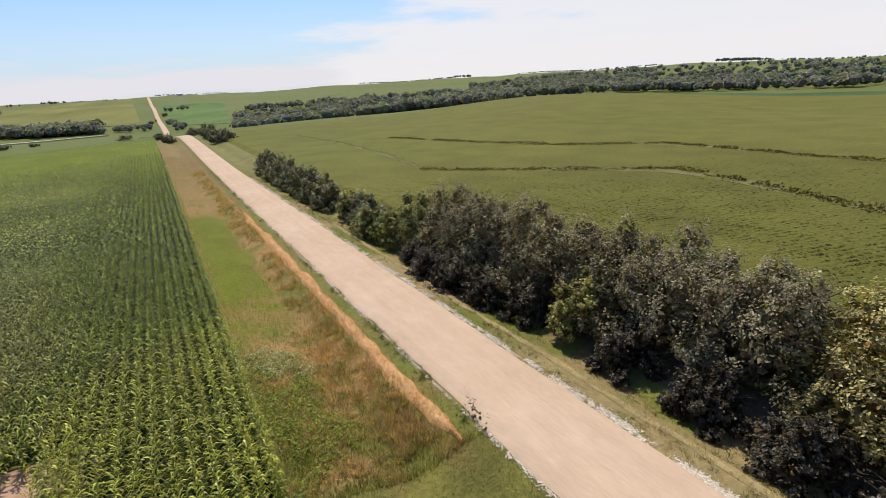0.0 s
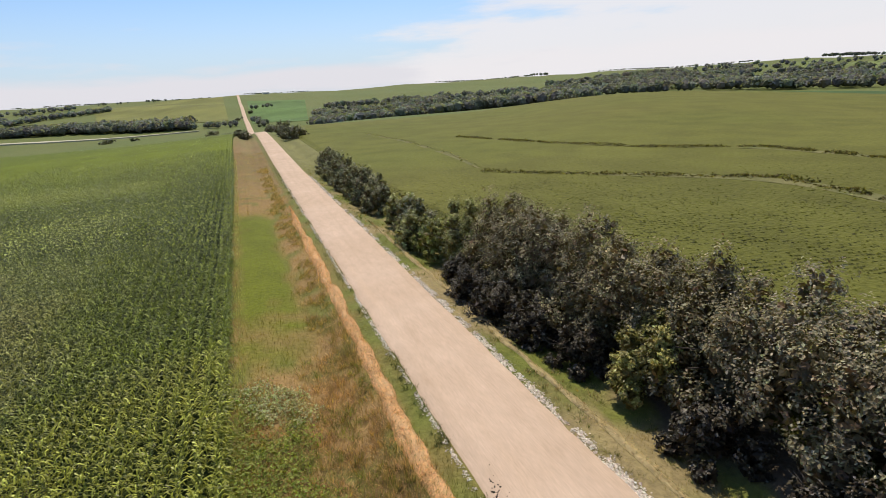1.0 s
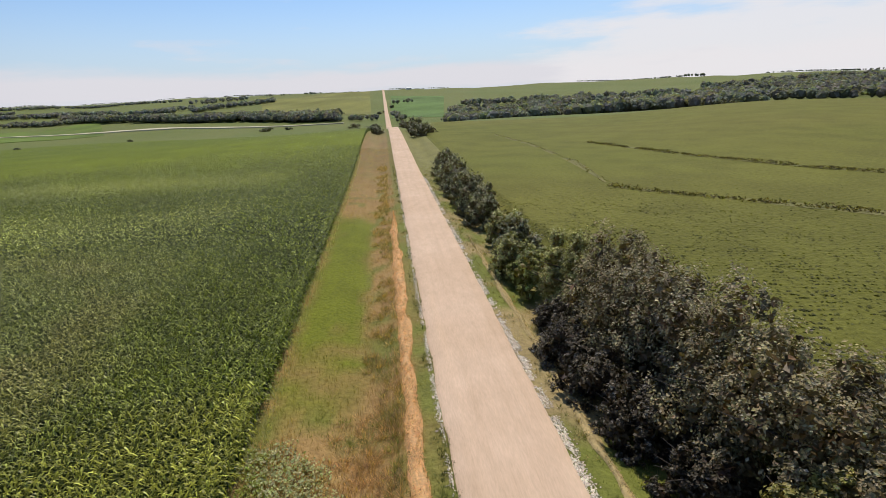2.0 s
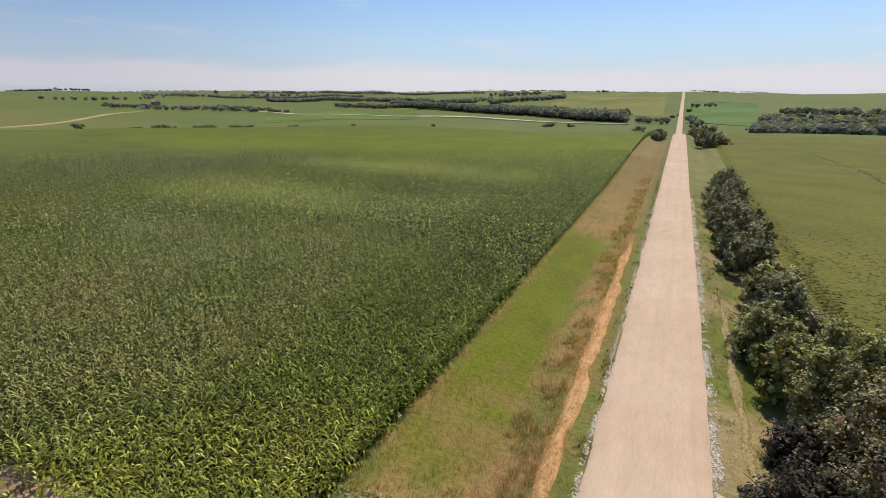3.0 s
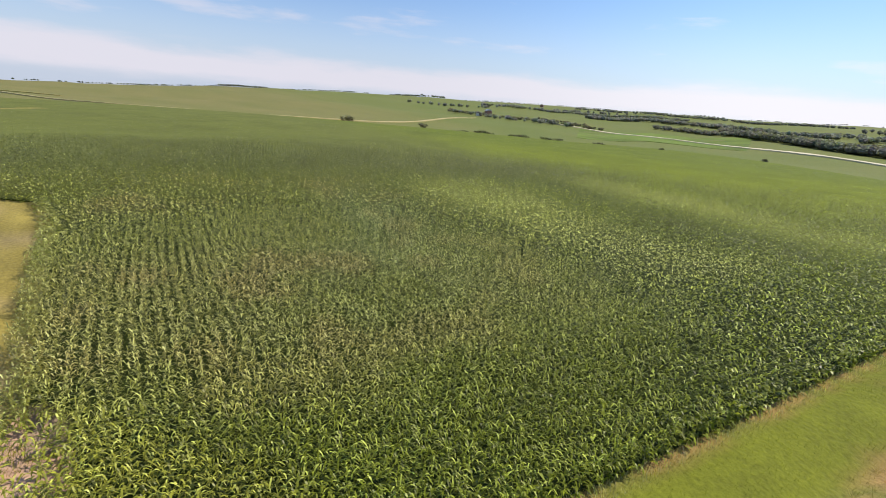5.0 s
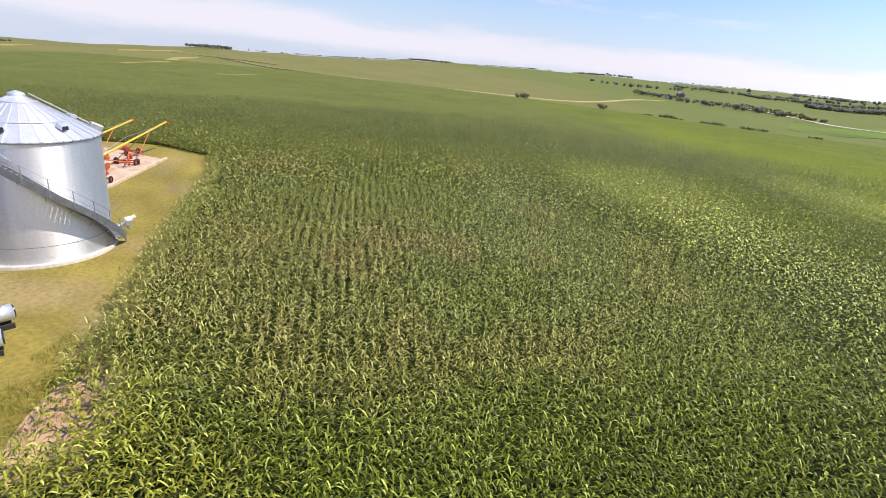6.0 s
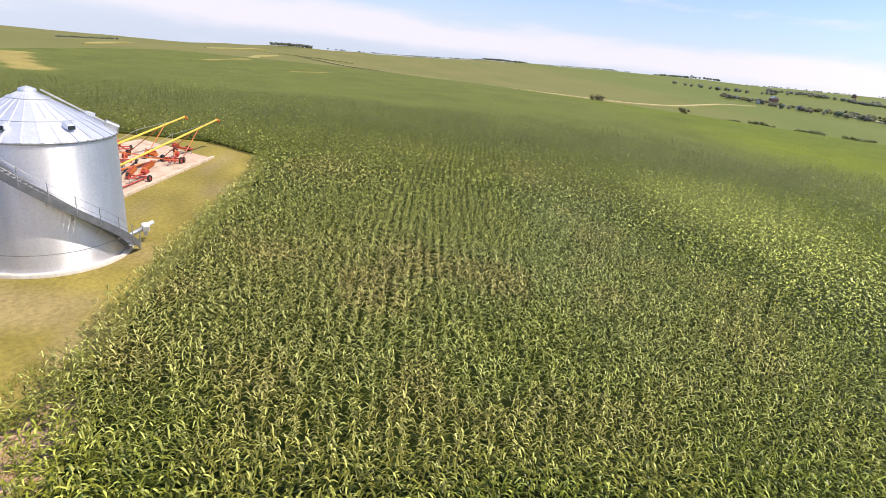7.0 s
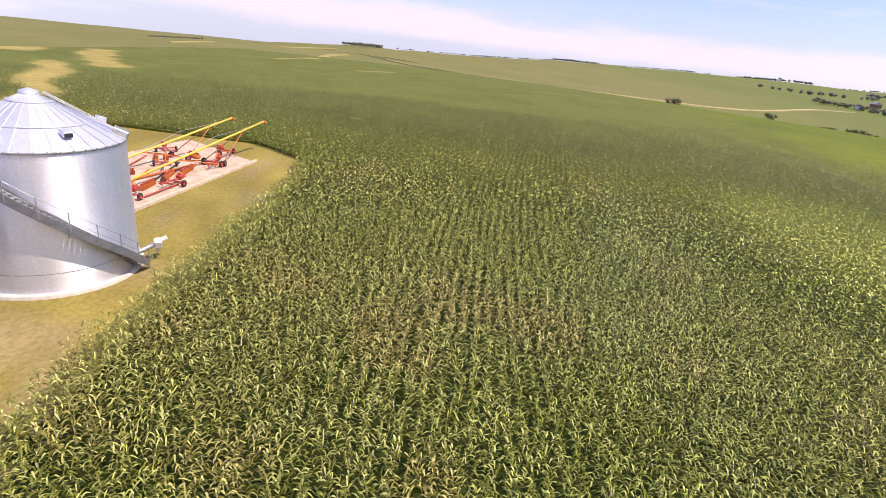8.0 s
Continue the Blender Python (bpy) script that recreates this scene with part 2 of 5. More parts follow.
def node(nt, kind, **values):
    n = nt.nodes.new(kind)
    for k, v in values.items():
        n.inputs[k.replace("_", " ")].default_value = v
    return n


def noise_ramp(nt, scale, stops, detail=5.0, stretch=None, seed=0.0):
    """Noise over world metres through a colour ramp; stops: (position, colour)."""
    geo = nt.nodes.new("ShaderNodeNewGeometry")
    mp = nt.nodes.new("ShaderNodeMapping")
    mp.inputs["Location"].default_value = (seed, seed * 1.7, 0)
    if stretch:
        mp.inputs["Scale"].default_value = stretch
    nt.links.new(geo.outputs["Position"], mp.inputs["Vector"])
    tex = node(nt, "ShaderNodeTexNoise", Scale=scale, Detail=detail, Roughness=0.6)
    nt.links.new(mp.outputs[0], tex.inputs["Vector"])
    ramp = nt.nodes.new("ShaderNodeValToRGB")
    el = ramp.color_ramp.elements
    while len(el) < len(stops):
        el.new(0.5)
    for e, (pos, c) in zip(el, stops):
        e.position, e.color = pos, (*c, 1) if len(c) == 3 else c
    nt.links.new(tex.outputs["Fac"], ramp.inputs["Fac"])
    return ramp, tex


def mix(nt, kind, fac, a, b):
    n = nt.nodes.new("ShaderNodeMix")
    n.data_type, n.blend_type = "RGBA", kind
    for k, v in ((0, fac), (6, a), (7, b)):
        if hasattr(v, "is_linked"):
            nt.links.new(v, n.inputs[k])
        else:
            n.inputs[k].default_value = (*v, 1) if isinstance(v, tuple) else v
    return n.outputs[2]


def bump(nt, p, height, strength, distance=0.05):
    b = node(nt, "ShaderNodeBump", Strength=strength, Distance=distance)
    nt.links.new(height, b.inputs["Height"])
    nt.links.new(b.outputs[0], p.inputs["Normal"])


def two_scale(name, coarse, fine, rough=0.85, coarse_scale=0.05, fine_scale=3.0, relief=0.4, depth=0.05, stretch=None, spec=0.3):
    """Surface with large patches and a fine grain: coarse and fine are colour stops; the fine ones multiply."""
    m, nt, p = material(name, rough, 0, spec)
    a, _ = noise_ramp(nt, coarse_scale, coarse, 6.0)
    b, t = noise_ramp(nt, fine_scale, fine, 6.0, stretch, 3.1)
    nt.links.new(mix(nt, "MULTIPLY", 1.0, a.outputs[0], b.outputs[0]), p.inputs["Base Color"])
    bump(nt, p, t.outputs["Fac"], relief, depth)
    return m


def tinted(name, rough=0.5, spec=0.4, through=0.25, grain=2.0, relief=0.0):
    """Foliage that takes its colour from the mesh's tint, with some light passing through."""
    m, nt, p = material(name, rough, 0, spec)
    at = nt.nodes.new("ShaderNodeAttribute")
    at.attribute_name = "tint"
    n, t = noise_ramp(nt, grain, [(0.25, (0.72, 0.72, 0.72)), (0.75, (1.2, 1.2, 1.2))], 3.0)
    col = mix(nt, "MULTIPLY", 1.0, at.outputs["Color"], n.outputs[0])
    nt.links.new(col, p.inputs["Base Color"])
    if relief:
        bump(nt, p, t.outputs["Fac"], relief, 0.2)
    if through:
        tr = nt.nodes.new("ShaderNodeBsdfTranslucent")
        nt.links.new(mix(nt, "MULTIPLY", 1.0, col, (1.3, 1.42, 0.42)), tr.inputs["Color"])
        ms = nt.nodes.new("ShaderNodeMixShader")
        ms.inputs[0].default_value = through
        nt.links.new(p.outputs[0], ms.inputs[1])
        nt.links.new(tr.outputs[0], ms.inputs[2])
        nt.links.new(ms.outputs[0], nt.nodes["Material Output"].inputs["Surface"])
    return m


def plain(name, colour, rough=0.6, metal=0.0, wear=0.25, scale=4.0, spec=0.5):
    m, nt, p = material(name, rough, metal, spec)
    lo, hi = tuple(c * (1 - wear) for c in colour), tuple(min(1, c * (1 + wear * 0.6)) for c in colour)
    r, t = noise_ramp(nt, scale, [(0.3, lo), (0.7, hi)], 6.0)
    nt.links.new(r.outputs[0], p.inputs["Base Color"])
    bump(nt, p, t.outputs["Fac"], 0.12, 0.01)
    return m


MAT_VERGE = tinted("verge_turf", 0.85, 0.2, 0.0, 3.0, 0.6)
MAT_ROAD = two_scale("pale_gravel", [(0.3, (0.58, 0.42, 0.29)), (0.55, (0.635, 0.468, 0.335)), (0.75, (0.68, 0.515, 0.375))],
                     [(0.25, (0.86, 0.86, 0.85)), (0.75, (1.06, 1.05, 1.05))], 0.95, 0.09, 14.0, 0.35, 0.02, (1.0, 0.12, 1.0), 0.15)


def wheel_tracks(m):
    """Long pale and dusky streaks that traffic leaves along the road."""
    nt = m.node_tree
    p = [n for n in nt.nodes if n.type == "BSDF_PRINCIPLED"][0]
    src = p.inputs["Base Color"].links[0].from_socket
    s, _ = noise_ramp(nt, 1.0, [(0.32, (0.95, 0.94, 0.92)), (0.5, (1.0, 1.0, 1.0)), (0.68, (1.04, 1.035, 1.02))], 4.0, (1.3, 0.035, 1.0))
    d, _ = noise_ramp(nt, 0.9, [(0.3, (0.93, 0.92, 0.90)), (0.7, (1.05, 1.05, 1.05))], 5.0, (1.0, 0.5, 1.0))
    nt.links.new(mix(nt, "MULTIPLY", 1.0, mix(nt, "MULTIPLY", 1.0, src, s.outputs[0]), d.outputs[0]), p.inputs["Base Color"])


wheel_tracks(MAT_ROAD)
MAT_STONE = tinted("limestone_chips", 0.9, 0.2, 0.0, 6.0)
MAT_STRAW = tinted("dry_straw", 0.7, 0.3, 0.15, 5.0)
MAT_GRASS = tinted("grass_blades", 0.6, 0.25, 0.42, 2.0)
MAT_CORN = tinted("corn_leaf", 0.42, 0.27, 0.09, 6.0)
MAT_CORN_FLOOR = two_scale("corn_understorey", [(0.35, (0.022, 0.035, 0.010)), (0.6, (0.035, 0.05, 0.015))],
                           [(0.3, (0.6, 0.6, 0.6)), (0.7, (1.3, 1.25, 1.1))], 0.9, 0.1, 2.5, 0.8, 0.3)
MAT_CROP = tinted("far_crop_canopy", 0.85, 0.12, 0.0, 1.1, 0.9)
MAT_SOY = tinted("soybean_canopy", 0.85, 0.12, 0.0, 1.6, 0.9)
MAT_LEAF = tinted("tree_leaf", 0.48, 0.26, 0.15, 1.5)
MAT_WOODS = tinted("woodland_leaf", 0.85, 0.1, 0.3, 0.5)
MAT_BARK = two_scale("bark", [(0.3, (0.06, 0.05, 0.04)), (0.7, (0.12, 0.10, 0.08))], [(0.3, (0.6, 0.6, 0.6)), (0.7, (1.2, 1.2, 1.2))], 0.95, 1.5, 12, 0.8, 0.02)
MAT_LANE = two_scale("pale_lane", [(0.3, (0.52, 0.46, 0.30)), (0.7, (0.62, 0.55, 0.38))], [(0.2, (0.8, 0.8, 0.8)), (0.8, (1.1, 1.1, 1.1))], 0.95, 0.05, 0.6)
MAT_TRACK = two_scale("tan_track", [(0.3, (0.38, 0.32, 0.15)), (0.7, (0.48, 0.39, 0.20))], [(0.2, (0.8, 0.8, 0.8)), (0.8, (1.1, 1.1, 1.1))], 0.95, 0.05, 0.6)
MAT_BUFFER = two_scale("dry_grass_strip", [(0.3, (0.29, 0.265, 0.075)), (0.7, (0.40, 0.33, 0.12))], [(0.2, (0.75, 0.75, 0.75)), (0.8, (1.1, 1.1, 1.1))], 0.95, 0.05, 0.6)
MAT_TERRACE = two_scale("terrace_turf", [(0.3, (0.135, 0.140, 0.040)), (0.7, (0.215, 0.190, 0.070))], [(0.2, (0.7, 0.7, 0.7)), (0.8, (1.15, 1.15, 1.1))], 0.95, 0.12, 2.0, 0.6, 0.1)
MAT_SOIL = two_scale("bare_soil", [(0.3, (0.43, 0.265, 0.165)), (0.7, (0.57, 0.375, 0.255))], [(0.25, (0.75, 0.75, 0.75)), (0.75, (1.1, 1.1, 1.1))], 0.95, 0.4, 5.0, 0.6, 0.05)
MAT_PAD = two_scale("dusty_pad", [(0.35, (0.46, 0.33, 0.23)), (0.6, (0.66, 0.48, 0.36)), (0.75, (0.60, 0.50, 0.30))], [(0.25, (0.75, 0.75, 0.75)), (0.75, (1.1, 1.1, 1.1))], 0.95, 0.5, 4.0, 0.6, 0.05)
MAT_TIMBER = plain("weathered_timber", (0.60, 0.47, 0.34), 0.85, 0, 0.3, 2.0)
MAT_CONCRETE = plain("concrete", (0.58, 0.54, 0.48), 0.9, 0, 0.2, 3.0, 0.2)
MAT_YELLOW = plain("yellow_paint", (0.78, 0.55, 0.07), 0.45, 0, 0.2, 3.0)
MAT_RED = plain("red_paint", (0.44, 0.06, 0.035), 0.5, 0, 0.25, 3.0)
MAT_ORANGE = plain("orange_paint", (0.58, 0.16, 0.04), 0.5, 0, 0.25, 3.0)
MAT_RUBBER = plain("tyre_rubber", (0.03, 0.03, 0.03), 0.8, 0, 0.2, 8.0)
MAT_STEEL = plain("galvanised_steel_dull", (0.42, 0.43, 0.44), 0.5, 0.7, 0.25, 2.5)
MAT_WHITE = plain("white_paint", (0.72, 0.72, 0.70), 0.6, 0, 0.12, 1.0)
MAT_ROOF = plain("shingle_roof", (0.16, 0.14, 0.13), 0.9, 0, 0.3, 2.0)
MAT_BARN = plain("barn_red", (0.24, 0.13, 0.10), 0.8, 0, 0.3, 1.0)
MAT_GLASS = plain("window_dark", (0.03, 0.04, 0.05), 0.15, 0, 0.1, 1.0)


def bin_metal(name, tone, metal, rough, brushed=0.0):
    """Galvanised sheet: spangle, streaks down the wall and uneven gloss; fine corrugation draws the gloss out upright."""
    m, nt, p = material(name, rough, metal)
    a, t = noise_ramp(nt, 1.2, [(0.3, tuple(c * 0.90 for c in tone)), (0.7, tone)], 6.0, (1.6, 1.6, 0.25))
    b, _ = noise_ramp(nt, 9.0, [(0.3, (0.9, 0.9, 0.9)), (0.7, (1.05, 1.05, 1.05))], 3.0)
    nt.links.new(mix(nt, "MULTIPLY", 1.0, a.outputs[0], b.outputs[0]), p.inputs["Base Color"])
    r = nt.nodes.new("ShaderNodeMapRange")
    r.inputs["To Min"].default_value, r.inputs["To Max"].default_value = rough - 0.05, rough + 0.05
    nt.links.new(t.outputs["Fac"], r.inputs["Value"])
    nt.links.new(r.outputs[0], p.inputs["Roughness"])
    if brushed:
        tan = nt.nodes.new("ShaderNodeTangent")
        tan.direction_type, tan.axis = "RADIAL", "Z"
        p.inputs["Anisotropic"].default_value, p.inputs["Anisotropic Rotation"].default_value = brushed, 0.25
        nt.links.new(tan.outputs[0], p.inputs["Tangent"])
    return m


MAT_BIN = bin_metal("galvanised_wall", (0.90, 0.90, 0.95), 0.85, 0.52, 0.85)
MAT_BIN_ROOF = bin_metal("galvanised_roof", (0.74, 0.76, 0.83), 0.62, 0.45)
MAT_LID = plain("pale_green_lid", (0.52, 0.60, 0.47), 0.6, 0, 0.2, 2.0)
MAT_STAIR = plain("weathered_stair_steel", (0.24, 0.25, 0.27), 0.55, 0.6, 0.25, 2.5)


# ---- ground and road ----
def spread(inner, near, far, grow):
    """Coordinates fine within inner=(a, b), then wider and wider out to far."""
    mid = np.arange(inner[0], inner[1] + near / 2, near)
    steps, s, d = [], near, 0.0
    while d < far:
        s *= grow
        d += s
        steps.append(d)
    return np.concatenate([inner[0] - np.array(steps)[::-1], mid, inner[1] + np.array(steps)])


gx, gy = np.meshgrid(spread((-20, 22), 0.6, 4300, 1.09), spread((-10, 130), 1.7, 4300, 1.065), indexing="ij")


def verge_colour(x, y):
    """Colours of the rough grass along the road and of the mown yard."""
    n1, n2, n3 = value_noise(x, y, 5.0, 1), value_noise(x, y, 1.6, 2), value_noise(x, y, 14.0, 3)
    lush, dry, weed = np.array((0.152, 0.170, 0.012)), np.array((0.365, 0.228, 0.085)), np.array((0.145, 0.158, 0.030))
    tan = np.array((0.360, 0.275, 0.125))
    green = smoother((x + 13.2) / 1.5) * smoother((-6.6 - x) / 1.8) * smoother((y - 36 - 3 * n1) / 6) * smoother((112 - y - 20 * n3) / 22)
    green = green * (0.35 + 0.65 * smoother((0.6 * n1 + 0.4 * n2 - 0.22) / 0.25))
    left = dry[None] + (weed - dry)[None] * (smoother((n2 * 0.6 + n1 * 0.4 - 0.47) / 0.12) * 0.85)[:, None]
    left = left + (lush - left) * green[:, None]
    left = left + (np.array((0.315, 0.212, 0.086)) - left) * (smoother((y - 85) / 45) * 0.7)[:, None]
    shoulder = smoother((x + 4.2) / 0.5) * (x < 0)
    left = left + (weed * 1.1 - left) * shoulder[:, None] * (0.45 + 0.5 * n2[:, None])
    right = tan[None] + (weed * 1.15 - tan)[None] * smoother((n2 * 0.5 + n1 * 0.5 - 0.40) / 0.2)[:, None]
    far_right = np.array((0.215, 0.200, 0.060))[None] + 0 * right
    right = right + (far_right - right) * smoother((y - 80) / 60)[:, None]
    # brown litter under the thicket, toned dark to paint in the shade there
    litter_shade = smoother((x - 7.0 - n2) / 1.2) * smoother((13.5 - x) / 1.0) * smoother((55 - y) / 6)
    right = right + (np.array((0.135, 0.100, 0.066)) - right) * litter_shade[:, None]
    c = np.where((x < 0)[:, None], left, right)
    mown = np.maximum(smoother((21.2 + 0.6 * (n2 - 0.5) - y) / 0.8) * (x < 2), smoother((-21.0 - x) / 0.8) * smoother((60 - y) / 10))
    lawn = np.array((0.172, 0.160, 0.036))[None] * (0.8 + 0.45 * n2[:, None])
    worn = smoother((value_noise(x, y, 3.5, 7) - 0.62) / 0.2)[:, None] * 0.5
    yard = np.array((0.275, 0.220, 0.050))[None] * (0.8 + 0.4 * n1[:, None])
    yard = yard + (np.array((0.36, 0.27, 0.15)) - yard) * worn
    west = smoother((-20 - x) / 6)[:, None]
    c = c + ((lawn + (yard - lawn) * west) - c) * mown[:, None]
    return c * (0.78 + 0.3 * n2[:, None])


def ground_colour(x, y):
    near = verge_colour(x, y)
    n = value_noise(x, y, 60, 5)[:, None] * 0.6 + value_noise(x, y, 17, 6)[:, None] * 0.4
    pasture = np.array((0.104, 0.140, 0.026))[None] * (1 - n) + np.array((0.150, 0.156, 0.040))[None] * n
    olive = np.array((0.135, 0.142, 0.036))[None] * (1 - n) + np.array((0.195, 0.172, 0.058))[None] * n
    pasture = pasture + (olive - pasture) * (smoother((-x - 120) / 180) * smoother((520 - y) / 260))[:, None]
    pasture = pasture * 1.06
    near = near * (1 - 0.12 * smoother((y - 115) / 40) * (x < 0))[:, None]
    r = np.hypot(x + 20, y - 40)
    return near + (pasture - near) * smoother((r - 150) / 150)[:, None]


g = (gx.ravel(), gy.ravel())
verts = np.stack([g[0], g[1], ground_z(*g)], -1)
idx = np.arange(gx.size).reshape(gx.shape)
quads = np.stack([idx[:-1, :-1], idx[1:, :-1], idx[1:, 1:], idx[:-1, 1:]], -1).reshape(-1, 4)
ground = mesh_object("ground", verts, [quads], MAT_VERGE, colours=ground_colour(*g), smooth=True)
tagged(ground, "rolling farmland with rough green and dry grass", "ground", kind="structure")

# the gravel road: a low crown with ragged edges
ry = np.concatenate([np.arange(-90, 140, 0.8), np.arange(140, 420, 4.0), np.arange(420, 1640, 12.0)])
ru = np.array([-1.0, -0.93, -0.6, -0.2, 0.2, 0.6, 0.93, 1.0])
fade = np.clip(70 / (ry.clip(1, None) + 20), 0, 1)
edge = 2.85 + 0.22 * fade * (value_noise(ry * 0, ry, 1.3, 11) - 0.5) + 0.08 * (value_noise(ry * 0, ry, 6, 12) - 0.5)
edge2 = 2.95 + 0.14 * fade * (value_noise(ry * 0, ry, 1.1, 13) - 0.5) + 0.08 * (value_noise(ry * 0, ry, 5, 14) - 0.5)
rx = np.where(ru[None] < 0, ru[None] * edge[:, None], ru[None] * edge2[:, None])
ryy = np.repeat(ry[:, None], len(ru), 1)
rz = np.maximum(land(rx * 0, ryy), land(rx, ryy)) + 0.05 + 0.06 * (1 - ru[None] ** 2) + 0.8 * smoother((ryy - 220) / 260)
rz[:, [0, -1]] = ground_z(rx[:, [0, -1]], ryy[:, [0, -1]]) - 0.03
road = sheet("road", rx, ryy, rz, MAT_ROAD, "straight pale gravel country road with ragged edges", "road")


# ---- cornfield ----
def south_edge(x):
    """The field's southern rim, round the mown yard by the grain bins."""
    return np.interp(x, [-91, -84, -70, -45, -32, -27, -22.8, -22.7, -12], [14, 24.0, 26.6, 27.6, 28.6, 29.0, 29.4, 14.0, 14.0])


def in_corn(x, y):
    a = (x < -12.7 + 0.25 * np.sin(y * 0.9)) & (y < 430)
    side = np.where(x > -91, y > np.where(x > -22.75, 21.2, south_edge(x)), True)
    behind = (x > -91) & (y < -6 - 0.12 * (x + 91))
    bare = ((x + 25.2) / 4.7) ** 2 + ((y - 30.0) / 1.8) ** 2 < 0.45 + 2.8 * (value_noise(x, y, 0.3, 21) - 0.5)
    bare = bare | (((x + 23.5) / 1.6) ** 2 + ((y - 30.0) / 1.0) ** 2 < 0.7 + 1.2 * (value_noise(x, y, 0.4, 22) - 0.5))
    gully = np.abs(y - 130 + 0.17 * (x + 150)) < 1.6
    gully = gully & (x < -112) & (x > -158)
    return a & (side | behind) & ~bare & ~gully & (x > -420) & (y > -130) & (dry_strip(x, y) < 0.5)


def bend(x):
    """Sideways sweep of the contour rows far from the road."""
    return 0.0011 * np.clip(-30 - x, 0, None) ** 2


DRY_STRIPS = [([(-196, -117), (-260, -150), (-337, -173), (-425, -188)], 9.0), ([(-240, -112), (-205, -90), (-170, -60)], 7.5),
              ([(-165, -74), (-140, -54), (-119, -43), (-109, -31), (-97, -28)], 4.6), ([(-310, -62), (-370, -56)], 4.0), ([(-278, -10), (-296, 6)], 2.5)]


def dry_strip(x, y):
    """1 along the winding dry-grass strips that cross the corn, fading at their ragged rims."""
    out = np.zeros(np.shape(x))
    wob = 0.55 + 0.9 * value_noise(x, y, 9, 35)
    for pts, wide in DRY_STRIPS:
        for (ax, ay), (bx, by) in zip(pts[:-1], pts[1:]):
            t = np.clip(((x - ax) * (bx - ax) + (y - ay) * (by - ay)) / ((bx - ax) ** 2 + (by - ay) ** 2), 0, 1)
            d = np.hypot(x - ax - t * (bx - ax), y - ay - t * (by - ay))
            out = np.maximum(out, smoother((wide * wob - d) / (0.6 * wide)))
    return out


def corn_tint(x, y):
    """Colour of the crop by place: pale headland, darker, yellower and bluish drifts."""
    n1, n2, n3 = value_noise(x, y, 26, 31), value_noise(x, y, 9, 32), value_noise(x, y, 3.5, 33)
    base = np.array((0.174, 0.208, 0.010))[None] * np.ones((len(x), 1))
    olive = np.array((0.212, 0.212, 0.038))
    inner = smoother((-15 - x) / 20) * smoother((84 - y + 14 * (n1 - 0.5) - 0.12 * (x + 30)) / 34) * smoother((x + 125) / 50)
    base = base + (olive - base) * (inner * (0.45 + 0.55 * smoother((n1 * 0.6 + n2 * 0.4 - 0.25) / 0.3)))[:, None]
    # a cool drift in the middle of the field, and rusty thirsty patches
    cool = np.exp(-((x + 58 + 0.5 * (y - 60)) / 22) ** 2 - ((y - 62 + 0.3 * (x + 58)) / 11) ** 2) * smoother((n2 - 0.15) / 0.5)
    base = base + (np.array((0.135, 0.215, 0.062)) - base) * (0.35 * cool)[:, None]
    rust = smoother((n2 * 0.5 + n3 * 0.5 - 0.60) / 0.12) * inner
    base = base + (np.array((0.250, 0.185, 0.055)) - base) * (0.5 * rust)[:, None]
    pale = np.array((0.315, 0.318, 0.034))
    head = smoother((45 - y - 5 * n2 + 0.5 * (x + 14)) / 6) * smoother((x + 29) / 4)
    base = base + (pale - base) * (head * 0.85)[:, None]
    sweep = y - 0.0013 * np.clip(-30 - x, 0, None) ** 2 + 6 * (n1 - 0.5)
    light = np.clip(smoother((13 - np.abs(sweep - 88)) / 9) + 0.6 * smoother((11 - np.abs(sweep - 130)) / 7), 0, 1) * smoother((-24 - x) / 8) * smoother((x + 115) / 40)
    base = base + (np.array((0.350, 0.380, 0.070)) - base) * (0.85 * light)[:, None]
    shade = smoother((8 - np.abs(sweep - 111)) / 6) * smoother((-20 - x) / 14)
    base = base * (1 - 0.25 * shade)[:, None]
    west = smoother((-60 - x) / 50)[:, None] * smoother((195 - y) / 80)[:, None]
    far_green = np.array((0.118, 0.152, 0.016))[None] * (1 - west) + np.array((0.132, 0.146, 0.038))[None] * west
    r = np.hypot(x + 15, y - 40)
    base = base + (far_green - base) * np.maximum(smoother((r - 130)[:, None] / 120) * 0.8, west * smoother((r - 55)[:, None] / 60) * 0.85)
    base = base + (np.array((0.40, 0.315, 0.100)) - base) * (0.9 * dry_strip(x, y))[:, None]
    return base * (0.80 + 0.24 * n2 + 0.18 * n3)[:, None]


